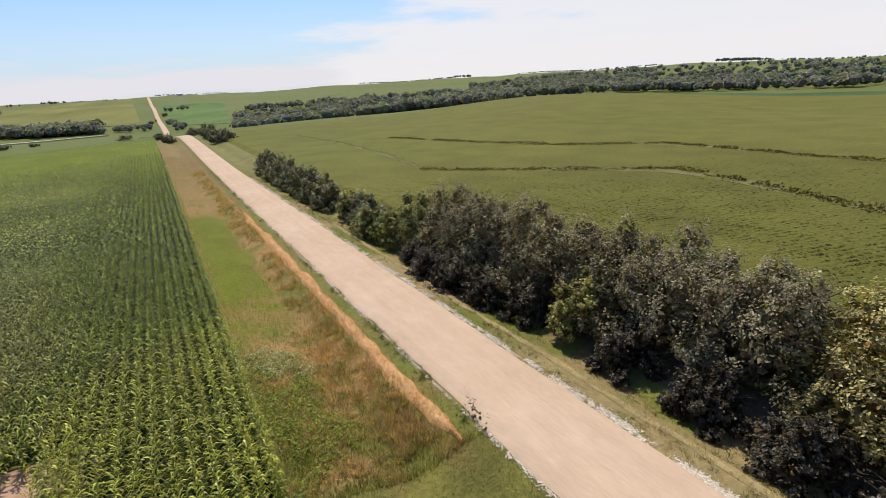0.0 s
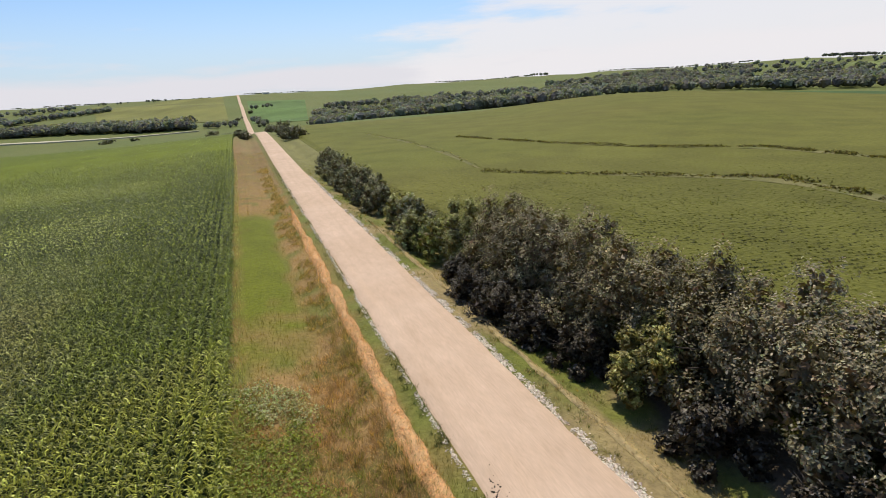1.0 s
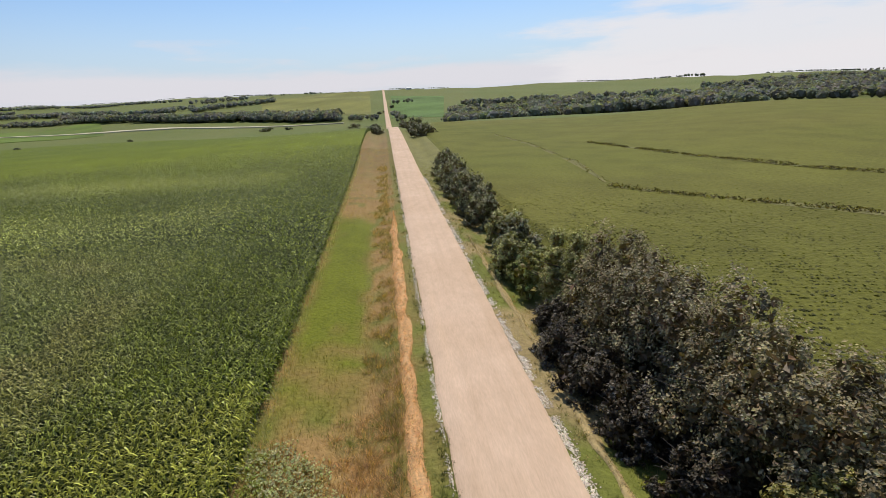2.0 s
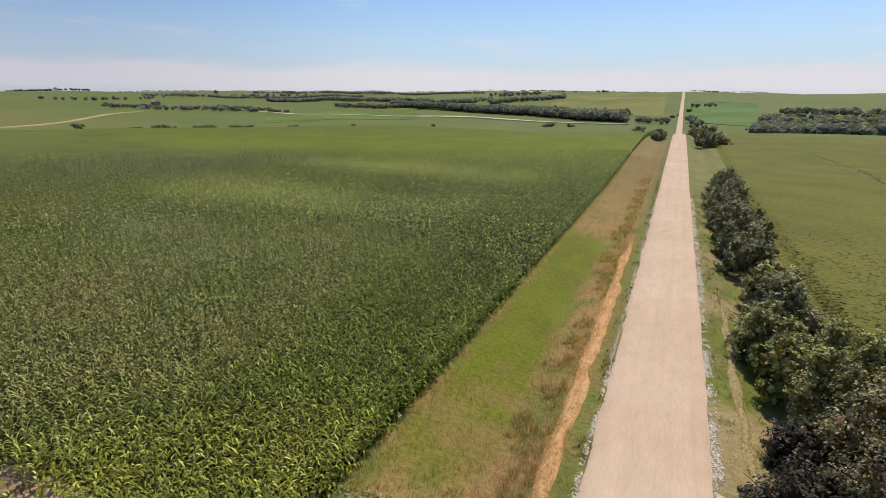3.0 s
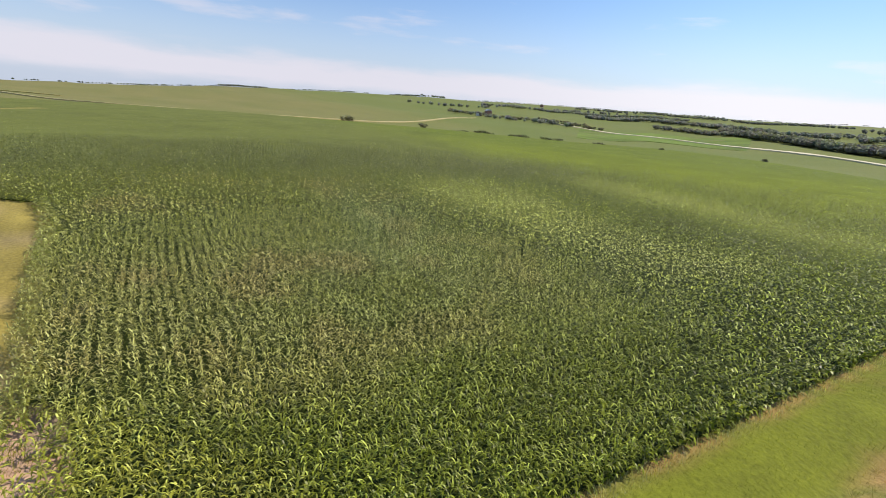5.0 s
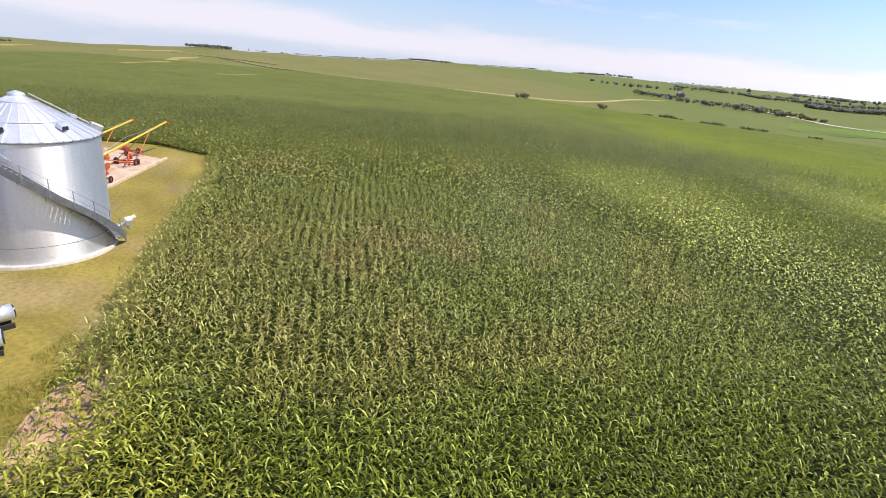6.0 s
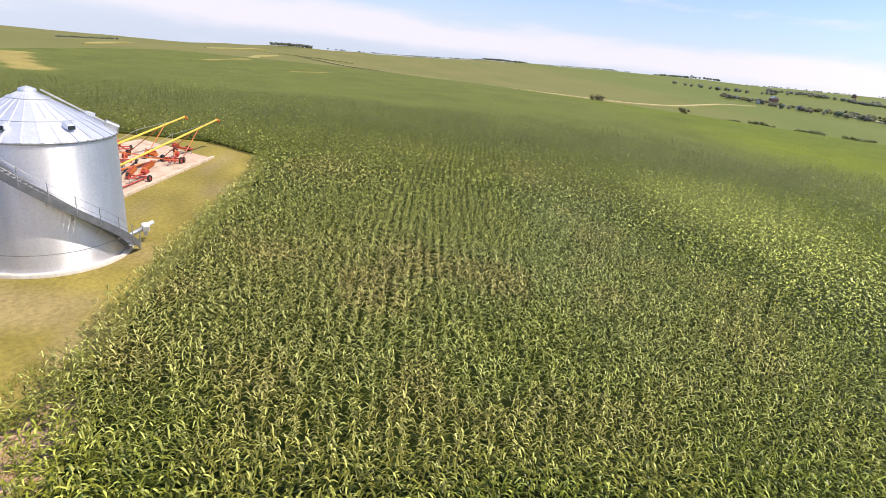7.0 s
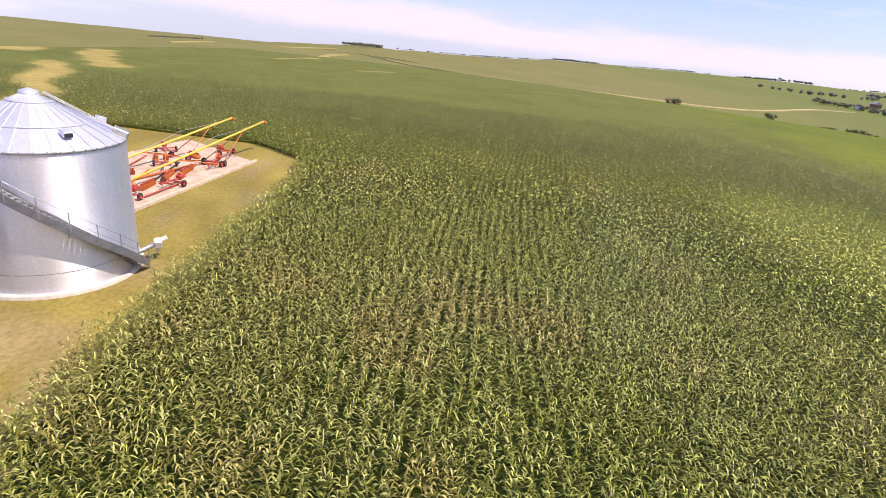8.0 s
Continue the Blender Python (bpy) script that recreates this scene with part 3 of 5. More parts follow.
def corn_plants(pile, x, y, leaf_count, segments, size=1.0, wide=1.0, bright=1.0):
    n = len(x)
    head = x > -26.3
    x = x + rng.normal(0, 1, n) * np.where(head, 0.03, 0.08)
    y = y + rng.normal(0, 1, n) * np.where(head, 0.05, 0.16)
    z = ground_z(x, y)
    tall = (2.2 + 0.4 * (value_noise(x, y, 12, 41) - 0.5) + rng.normal(0, 0.12, n)) * size
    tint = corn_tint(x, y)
    yaw0 = rng.uniform(0, 6.283, n)
    rim = ~(in_corn(x + 1.3, y) & in_corn(x, y - 1.5) & in_corn(x - 1.3, y))
    if rim.any() and segments > 1:
        for k in range(5):
            m = int(rim.sum())
            base = np.stack([x[rim], y[rim], z[rim] + tall[rim] * (0.08 + 0.09 * k)], -1)
            c = tint[rim] * rng.uniform(0.6, 1.5, (m, 1))
            pile.add(*leaves(base, rng.uniform(0, 6.28, m), rng.uniform(0.4, 0.7, m), rng.uniform(0.08, 0.12, m) * wide, rng.uniform(0.3, 0.5, m), rng.uniform(0.3, 0.6, m), segments, c))
    inner_glint = (smoother((-20 - x) / 12) * smoother((105 - y) / 50) * smoother((x + 115) / 45))[:, None]
    # thin-sown plants stand for several: each keeps a tone of its own
    mood = rng.uniform(1 - 0.36 * (wide > 1), 1 + 0.36 * (wide > 1), (n, 1))
    for k in range(leaf_count):
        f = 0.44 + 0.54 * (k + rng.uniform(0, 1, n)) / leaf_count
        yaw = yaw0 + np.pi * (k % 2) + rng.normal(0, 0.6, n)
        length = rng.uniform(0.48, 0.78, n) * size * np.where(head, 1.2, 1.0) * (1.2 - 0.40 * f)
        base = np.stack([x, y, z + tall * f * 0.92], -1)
        # lower leaves are tinted darker, standing for shade inside the crop
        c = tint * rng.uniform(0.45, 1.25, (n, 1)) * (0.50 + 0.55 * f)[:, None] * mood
        # pale leaves are painted sun glints, creamier and commoner in the inner rows
        pale = rng.random((n, 1)) < (0.15 + 0.13 * inner_glint) * bright * (0.4 + 0.6 * smoother((x + 105) / 40))[:, None]
        c = np.where(pale, (tint * 1.3 + np.array((0.100, 0.105, 0.045)) + np.array((0.050, 0.046, 0.036)) * inner_glint) * rng.uniform(0.8, 1.5, (n, 1)) * mood, c)
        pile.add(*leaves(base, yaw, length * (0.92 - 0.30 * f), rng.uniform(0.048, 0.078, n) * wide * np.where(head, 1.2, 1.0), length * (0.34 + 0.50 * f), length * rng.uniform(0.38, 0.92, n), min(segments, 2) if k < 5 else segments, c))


def row_grid(x0, x1, y0, y1, step, row=0.76):
    """Plants of the headland, in rows along the road, and of the inner rows that run away from it."""
    hx, hy = np.meshgrid(np.arange(-13.1, -26.6, -row), np.arange(y0, y1, step), indexing="ij")
    ix, iy = np.meshgrid(np.arange(-26.3, x0, -step), np.arange(y0 - 60, y1 + 10, row), indexing="ij")
    iy = iy + bend(ix)
    x = np.concatenate([hx.ravel(), ix.ravel()])
    y = np.concatenate([hy.ravel(), iy.ravel()])
    head = np.concatenate([np.ones(hx.size, bool), np.zeros(ix.size, bool)])
    keep = (x > x0) & (x < x1) & (y > y0) & (y < y1) & in_corn(x, y)
    return x[keep], y[keep], head[keep]


corn = Pile()


def nearness(x, y):
    """1 in the part of the field that lies below the flight, fading to 0 round it."""
    far = np.hypot((x + 38) / 34, (y - 47) / 33) + 0.12 * (value_noise(x, y, 7, 45) - 0.5)
    corner = np.hypot((x + 17) / 9, (y - 30) / 17)
    return np.maximum(smoother((1.06 - far) / 0.40), smoother((1.15 - corner) / 0.3))


x, y, head = row_grid(-80, -12, 10, 90, 0.21)
keep = rng.random(len(x)) < nearness(x, y)
corn_plants(corn, x[keep], y[keep], 8, 3)
x, y, head = row_grid(-165, -12, -75, 190, 0.43)
far = np.hypot(x + 25, y - 45)
keep = rng.random(len(x)) < (1 - nearness(x, y)) * smoother((165 - far) / 75)
corn_plants(corn, x[keep], y[keep], 4, 2, 1.0, 2.1, 1.0)
x, y, head = row_grid(-260, -12, -110, 300, 1.7)
keep = rng.random(len(x)) < smoother((np.hypot(x + 25, y - 45) - 75) / 75)
corn_plants(corn, x[keep], y[keep], 2, 1, 1.1, 4.2, 1.0)
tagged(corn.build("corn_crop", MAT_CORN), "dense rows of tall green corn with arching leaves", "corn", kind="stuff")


def canopy(name, xs, ys):
    r = np.hypot(xs + 25, ys - 45)
    h = 0.18 + 0.75 * smoother((r - 60) / 70) + 0.85 * smoother((r - 130) / 90) + 0.25 * (value_noise(xs, ys, 3.1, 51) - 0.5)
    flat = (xs.ravel(), ys.ravel())
    # dark colour near the flight paints the shade between the rows
    row_shade = np.array((0.026, 0.037, 0.005))
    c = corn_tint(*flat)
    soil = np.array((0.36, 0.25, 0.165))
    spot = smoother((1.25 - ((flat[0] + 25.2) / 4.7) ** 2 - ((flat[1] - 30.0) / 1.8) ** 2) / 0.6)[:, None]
    c = row_shade + (c - row_shade) * smoother((r.ravel() - 36) / 85)[:, None] * 0.85
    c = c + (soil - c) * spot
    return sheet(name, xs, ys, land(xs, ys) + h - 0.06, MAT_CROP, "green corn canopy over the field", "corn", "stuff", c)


def grid(x0, x1, y_low, y_high, nx, ny):
    """Grid between two x, whose lower and upper y may be functions of x."""
    x = np.linspace(x0, x1, nx)
    lo = y_low(x) if callable(y_low) else np.full(nx, float(y_low))
    hi = y_high(x) if callable(y_high) else np.full(nx, float(y_high))
    v = np.linspace(0, 1, ny)
    return np.repeat(x[:, None], ny, 1), lo[:, None] + (hi - lo)[:, None] * v[None] ** 1.6


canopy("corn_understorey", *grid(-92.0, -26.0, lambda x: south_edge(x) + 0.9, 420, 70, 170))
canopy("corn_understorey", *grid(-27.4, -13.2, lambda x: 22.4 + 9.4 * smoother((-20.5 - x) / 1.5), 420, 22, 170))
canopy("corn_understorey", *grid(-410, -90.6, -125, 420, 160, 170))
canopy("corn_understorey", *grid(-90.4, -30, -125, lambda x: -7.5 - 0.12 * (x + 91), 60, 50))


# ---- soybean field ----
def soy_tint(x, y):
    n1, n2 = value_noise(x, y, 45, 61), value_noise(x, y, 6, 62)
    c = np.array((0.136, 0.143, 0.023))[None] * (1 - n1[:, None]) + np.array((0.158, 0.151, 0.029))[None] * n1[:, None]
    near = 1 - 0.16 * smoother((90 - np.hypot(x - 45, y - 15)) / 60)
    return c * ((0.84 + 0.26 * n2) * near)[:, None]


def soy_field(name, xs, ys):
    h = smoother((xs - xs[:, :1]) / 2.5) * 0.6 + 0.02 + 0.12 * (value_noise(xs, ys, 1.1, 63) - 0.5) + 0.08 * (value_noise(xs, ys, 5, 64) - 0.5)
    return sheet(name, xs, ys, land(xs, ys) + h, MAT_SOY, "even olive-green soybean field", "soybean field", "stuff", soy_tint(xs.ravel(), ys.ravel()))


sy, sx = grid(-70, 330, lambda y: 11.2 + 0.006 * np.clip(y, 0, 400), 430, 250, 200)
soy_field("soybean_canopy", sx, sy)

soy = Pile()
m = 170000
sx = 12.6 + 110 * rng.random(m) ** 1.4
sy = rng.uniform(-35, 170, m)
keep = rng.random(m) < smoother((115 - np.hypot(sx + 10, sy - 10)) / 85) * 0.85
sx, sy = sx[keep], sy[keep]
m = len(sx)
across = sx * 0.26 + sy * 0.966
off = across - np.round(across / 0.76) * 0.76
sx, sy = sx - off * 0.26 * 0.6, sy - off * 0.966 * 0.6
pts = np.stack([sx, sy, land(sx, sy) + 0.56 + rng.uniform(0, 0.09, m)], -1)
nr = np.stack([rng.normal(0, 0.25, m), rng.normal(0, 0.25, m), np.ones(m)], -1)
soy.add(*cards(pts, nr, rng.uniform(0.2, 0.42, m), rng.uniform(0.16, 0.32, m), soy_tint(sx, sy) * rng.normal(1.0, 0.30, (m, 1)).clip(0.45, 1.9), rng.uniform(0, 6.28, m)))
tagged(soy.build("soybean_plants", MAT_GRASS), "bushy green soybean plants in close rows", "soybeans", kind="stuff")


# ---- trees along the road ----
def crown_mesh(pile, blobs, count, leaf, colour, inner=0.16):
    """Leaves in sprays over a set of blobs (centre, radii), with inner foliage darkened as shade."""
    sizes = np.array([b[1][0] * b[1][1] for b in blobs]) ** 0.9
    share = (count * sizes / sizes.sum()).astype(int)
    colour = np.array(colour)
    for (c, rad), n in zip(blobs, share):
        c, rad = np.array(c), np.array(rad)
        mood = rng.uniform(0.70, 1.30)
        # leaves and twigs inside the bough, coloured darker and browner to paint its shade
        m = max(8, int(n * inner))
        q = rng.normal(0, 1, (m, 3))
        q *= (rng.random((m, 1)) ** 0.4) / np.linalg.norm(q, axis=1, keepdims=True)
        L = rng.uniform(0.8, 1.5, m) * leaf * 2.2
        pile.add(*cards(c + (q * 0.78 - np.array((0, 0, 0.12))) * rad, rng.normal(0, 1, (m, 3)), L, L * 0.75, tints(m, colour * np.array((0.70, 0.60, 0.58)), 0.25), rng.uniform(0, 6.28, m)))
        sprays = max(6, n // 16)
        d = rng.normal(0, 1, (sprays, 3))
        d /= np.linalg.norm(d, axis=1, keepdims=True)
        # leaves keep to the light: few under a bough
        d[:, 2] = np.where(d[:, 2] < -0.25, -d[:, 2], d[:, 2])
        reach = rng.normal(0.92, 0.13, (sprays, 1))
        tone = rng.uniform(0.6, 1.35, (sprays, 1))
        tilt = d + rng.normal(0, 0.5, (sprays, 3)) + np.array((0, 0, 0.9))
        k = rng.integers(0, sprays, n)
        along = rng.uniform(-0.5, 0.6, (n, 1)) * tilt[k] / np.linalg.norm(tilt[k], axis=1, keepdims=True)
        p = c + d[k] * rad * reach[k] + (along * 0.36 + rng.normal(0, 0.10, (n, 3))) * rad.mean()
        nr = d[k] + rng.normal(0, 0.45, (n, 3)) + np.array((0, 0, 0.55))
        L = rng.uniform(0.6, 1.4, n) * leaf
        tint = tints(n, colour, 0.2) * tone[k] * mood
        # one leaf in seven gets a paler tint as a painted glint
        glint = rng.random((n, 1)) < 0.14
        tint = np.where(glint, tint * 1.4 + 0.09, tint)
        pile.add(*cards(p, nr, L, L * rng.uniform(0.45, 0.7, n), tint, rng.uniform(0, 6.28, n)))


def trunk_mesh(height, spread_r, limbs, radius):
    bm = bmesh.new()
    lean = Vector((rng.normal(0, 0.2), rng.normal(0, 0.2), 0))
    top = Vector((0, 0, height * 0.62)) + lean
    add_tube(bm, (0, 0, -0.15), (lean * 0.3 + Vector((0, 0, height * 0.25))), radius, radius * 0.75)
    add_tube(bm, lean * 0.3 + Vector((0, 0, height * 0.24)), top, radius * 0.75, radius * 0.3)
    for _ in range(limbs):
        a = rng.uniform(0, 6.28)
        h = rng.uniform(0.2, 0.5) * height
        s = Vector((lean.x * 0.3, lean.y * 0.3, h))
        add_tube(bm, s, s + Vector((math.cos(a) * spread_r * 0.6, math.sin(a) * spread_r * 0.6, height * 0.22)), radius * 0.4, radius * 0.1, 6)
    return bm


def tree(x, y, height, width, colour, label, leaf=0.3, count=4200, name="tree", group="trees along the road", category="tree"):
    base = thing(name, pose(x, y, gz(x, y) - 0.05, 0, 0, 0), label, category, group)
    part("trunk", trunk_mesh(height, width, 5, 0.06 + 0.018 * height), MAT_BARK, base, "grey-brown bark")
    blobs = []
    k = int(8 + height * 1.3)
    for i in range(k):
        a = i * 2.4 + rng.uniform(-0.5, 0.5)
        f = (i + 0.5) / k
        rr = width * 0.5 * (0.2 + 0.75 * math.sqrt(rng.random())) * (1.12 - 0.55 * f)
        zc = height * (0.20 + 0.66 * f) * rng.uniform(0.88, 1.08)
        s = width * rng.uniform(0.12, 0.21) * (1.2 - 0.4 * f)
        blobs.append(((math.cos(a) * rr, math.sin(a) * rr, zc), (s, s, s * rng.uniform(1.0, 1.7))))
    blobs.append(((0, 0, height * 0.42), (width * 0.30, width * 0.30, height * 0.36)))
    for i in range(5):
        a = i * 1.257 + rng.uniform(-0.4, 0.4)
        blobs.append(((math.cos(a) * width * 0.46, math.sin(a) * width * 0.46, height * 0.15), (width * 0.17, width * 0.17, height * 0.17)))
    pile = Pile()
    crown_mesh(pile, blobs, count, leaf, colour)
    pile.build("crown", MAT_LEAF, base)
    return base


DUSKY, GREYISH, OLIVE, LIME = (0.232, 0.192, 0.094), (0.265, 0.224, 0.124), (0.320, 0.268, 0.094), (0.265, 0.236, 0.064)
L_DUSK = "dense dark brownish-green deciduous tree beside the road"
for x, y, h, w, c, label in [
    (11.4, -7.5, 7.0, 7.0, OLIVE, "broad olive-green tree beside the road"), (11.8, -1.0, 7.2, 7.0, OLIVE, "broad olive-green tree beside the road"),
    (10.8, 5.0, 6.4, 6.6, OLIVE, "broad olive-green tree beside the road"), (12.2, 10.2, 6.8, 6.6, OLIVE, "leafy olive tree with sunlit top"),
    (11.6, 15.4, 6.8, 6.2, GREYISH, "greyish green tree with glinting leaves"), (12.0, 20.2, 7.6, 6.4, GREYISH, "tall greyish green tree with glinting leaves"),
    (11.0, 24.4, 7.2, 5.6, DUSKY, L_DUSK), (8.4, 26.2, 4.8, 3.2, LIME, "yellow-green young tree among darker ones"),
    (11.0, 29.2, 7.4, 6.2, DUSKY, L_DUSK), (10.6, 33.6, 7.2, 6.0, DUSKY, L_DUSK), (10.8, 38.0, 7.4, 6.2, GREYISH, "greyish green tree with glinting leaves"),
    (10.2, 42.6, 7.2, 6.0, DUSKY, L_DUSK), (10.4, 47.2, 7.2, 6.0, DUSKY, L_DUSK), (9.8, 51.6, 6.4, 5.4, OLIVE, "olive-green tree at the end of a thicket"),
    (8.8, 56.0, 4.6, 5.0, LIME, "low bright green bush by the roadside"), (7.8, 61.0, 4.4, 5.0, OLIVE, "round olive bush by the roadside"),
    (9.0, 66.0, 4.6, 5.2, GREYISH, "rounded grey-green bush by the roadside"), (9.4, 72.5, 3.6, 4.6, OLIVE, "low olive bush by the roadside"),
    (8.4, 82.0, 4.6, 5.4, DUSKY, L_DUSK), (8.8, 88.5, 5.2, 6.0, DUSKY, L_DUSK), (8.6, 95.5, 5.4, 6.0, DUSKY, L_DUSK), (8.2, 103.0, 5.2, 6.0, GREYISH, "greyish tree in a roadside clump"),
    (8.8, 110.5, 5.6, 6.2, DUSKY, L_DUSK), (8.4, 118.5, 5.4, 6.2, GREYISH, "greyish tree in a roadside clump"), (8.8, 127.0, 5.6, 6.2, DUSKY, L_DUSK), (9.4, 134.5, 5.0, 5.6, DUSKY, L_DUSK),
]:
    near = y < 55
    if y > 50:
        c = (c[0] * 0.92, c[1] * 1.06, c[2])
    wide = 1.14 if y < 50 else 1.0
    tree(x + (0.5 if y < 50 else -0.4), y, h * (1.14 if y < 16 else 1.04), w * wide, c, label, 0.175 if near else 0.27, 13500 if near else 4400)
# shrubs added along the thicket's shaded foot; their dark leaf colour paints that shade
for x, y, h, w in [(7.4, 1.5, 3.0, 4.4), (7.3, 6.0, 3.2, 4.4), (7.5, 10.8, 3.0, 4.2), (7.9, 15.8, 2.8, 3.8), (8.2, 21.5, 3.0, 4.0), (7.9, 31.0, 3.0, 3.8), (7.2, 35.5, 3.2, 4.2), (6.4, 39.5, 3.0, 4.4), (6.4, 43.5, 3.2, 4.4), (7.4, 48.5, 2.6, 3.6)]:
    tree(x, y, h, w, (0.066, 0.052, 0.030), "low bushy undergrowth at the foot of the thicket, coloured dark as shade", 0.18, 5200, "shrub", "undergrowth along the thicket", "shrub")


# ---- far fields, lanes and woods ----
def polar(bearing, r):
    a = np.radians(bearing)
    return ORIGIN[0] - np.sin(a) * r, ORIGIN[1] + np.cos(a) * r


def far_field(a0, a1, r0, r1, colour, label, name="field", height=0.35):
    """A field on the far slopes, between two bearings and two distances, with wavering rims."""
    n, m = 26, 30
    a = np.linspace(a0, a1, n)[:, None] + 0 * np.zeros((1, m))
    v = np.linspace(0, 1, m)[None]
    lo = r0 * (1 + 0.05 * (value_noise(a, a * 0, 3.0, int(r0)) - 0.5))
    hi = r1 * (1 + 0.06 * (value_noise(a, a * 0, 4.0, int(r1)) - 0.5))
    x, y = polar(a, lo + (hi - lo) * v)
    k = value_noise(x, y, 70, 81)[..., None] * 0.5 + value_noise(x, y, 22, 82)[..., None] * 0.3 + 0.62
    return sheet(name, x, y, land(x, y) + height, MAT_CROP, label, "field", "structure", np.asarray(colour) * k * 1.3)


G1, G3 = (0.096, 0.134, 0.024), (0.142, 0.140, 0.036)
far_field(-6.8, -1.0, 640, 1180, (0.085, 0.135, 0.035), "bright green field on a far slope")
far_field(-72, -55, 1050, 1500, (0.125, 0.150, 0.045), "pale green field on a far slope")
far_field(-74, -52, 330, 575, (0.050, 0.088, 0.028), "dark green field beyond the rise")
far_field(1.2, 12.5, 760, 1480, G3, "yellowish pasture on the hill beside the road")
far_field(27, 43, 760, 1020, G1, "green field beyond the lane")


def path_strip(name, points, width, mat, height, label, category):
    """A strip of one width along a line of plan points."""
    p = np.array(points, float)
    seg = np.hypot(*np.diff(p, axis=0).T)
    s = np.concatenate([[0], np.cumsum(seg)])
    t = np.linspace(0, s[-1], max(8, int(s[-1] / 5)))
    x, y = np.interp(t, s, p[:, 0]), np.interp(t, s, p[:, 1])
    for _ in range(3):
        x[1:-1], y[1:-1] = (x[:-2] + x[1:-1] + x[2:]) / 3, (y[:-2] + y[1:-1] + y[2:]) / 3
    tx, ty = np.gradient(x), np.gradient(y)
    ln = np.hypot(tx, ty)
    w = width * (0.75 + 0.5 * value_noise(t, t * 0, 22, int(abs(points[0][0]))))
    w = w * np.clip(np.minimum(t, s[-1] - t) / (0.25 * s[-1]) + 0.08, 0, 1) ** 0.6
    u = np.array([-0.5, -0.15, 0.15, 0.5])
    xs = x[:, None] - (ty / ln * w)[:, None] * u[None]
    ys = y[:, None] + (tx / ln * w)[:, None] * u[None]
    return sheet(name, xs, ys, land(xs, ys) + height, mat, label, category)


path_strip("lane", [(-610, -70), (-520, -10), (-455, 40), (-440, 120), (-530, 240), (-640, 390), (-800, 600)], 5.0, MAT_TRACK, 0.9, "tan dirt lane across the fields", "lane")
path_strip("lane", [(-775, 715), (-680, 768), (-484, 765), (-265, 716), (-52, 640)], 12.0, MAT_LANE, 1.2, "pale lane along the valley fields", "lane")
for pts, w in [([(-425, -188), (-528, -202)], 7), ([(-420, -70), (-500, -85), (-560, -80)], 8), ([(-700, -140), (-640, -60), (-600, -10)], 9), ([(-560, -150), (-650, -160), (-760, -140)], 10)]:
    path_strip("grass_strip", pts, w, MAT_BUFFER, 0.6, "tan dry-grass buffer strip between crops", "grass strip")
path_strip("grass_waterway", [(-157, 133), (-140, 129), (-121, 125)], 2.2, MAT_CORN_FLOOR, 0.5, "dark grassy gully cutting through the corn", "grass strip")


def crowns(pile, x, y, height, colour):
    """Distant tree crowns: sprays of leaves over uneven lobes, round an inner mass darkened as shade."""
    n = len(x)
    root = np.stack([x, y, land(x, y)], -1)
    tone = np.asarray(colour) * rng.normal(1, 0.13, (n, 1)) * rng.normal(1, 0.05, (n, 3))
    v0, f0 = ICO1
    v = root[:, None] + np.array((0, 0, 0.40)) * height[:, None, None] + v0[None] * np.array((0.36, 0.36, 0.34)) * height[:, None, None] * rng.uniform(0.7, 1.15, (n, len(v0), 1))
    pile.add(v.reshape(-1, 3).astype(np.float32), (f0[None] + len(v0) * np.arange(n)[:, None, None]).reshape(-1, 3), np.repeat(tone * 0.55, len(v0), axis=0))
    lobes, per = 6, 5
    d = rng.normal(0, 1, (n, lobes, 3))
    d /= np.linalg.norm(d, axis=2, keepdims=True)
    d[..., 2] = np.abs(d[..., 2]) * 0.9 - 0.15
    centre = root[:, None] + (d * np.array((0.32, 0.32, 0.36)) + np.array((0, 0, 0.38))) * height[:, None, None]
    e = rng.normal(0, 1, (n, lobes, per, 3))
    e /= np.linalg.norm(e, axis=3, keepdims=True)
    e[..., 2] = np.abs(e[..., 2]) - 0.25
    p = centre[:, :, None] + e * height[:, None, None, None] * 0.17
    m = n * lobes * per
    light = np.repeat(rng.uniform(0.75, 1.25, (n, lobes, 1)), per, axis=1).reshape(-1, 1)
    L = np.repeat(height, lobes * per) * rng.uniform(0.14, 0.26, m)
    c = np.repeat(tone, lobes * per, axis=0) * light * rng.uniform(0.8, 1.2, (m, 1))
    pile.add(*cards(p.reshape(-1, 3), (e + np.array((0, 0, 0.5))).reshape(-1, 3) + rng.normal(0, 0.4, (m, 3)), L, L * 0.8, c, rng.uniform(0, 6.28, m)))


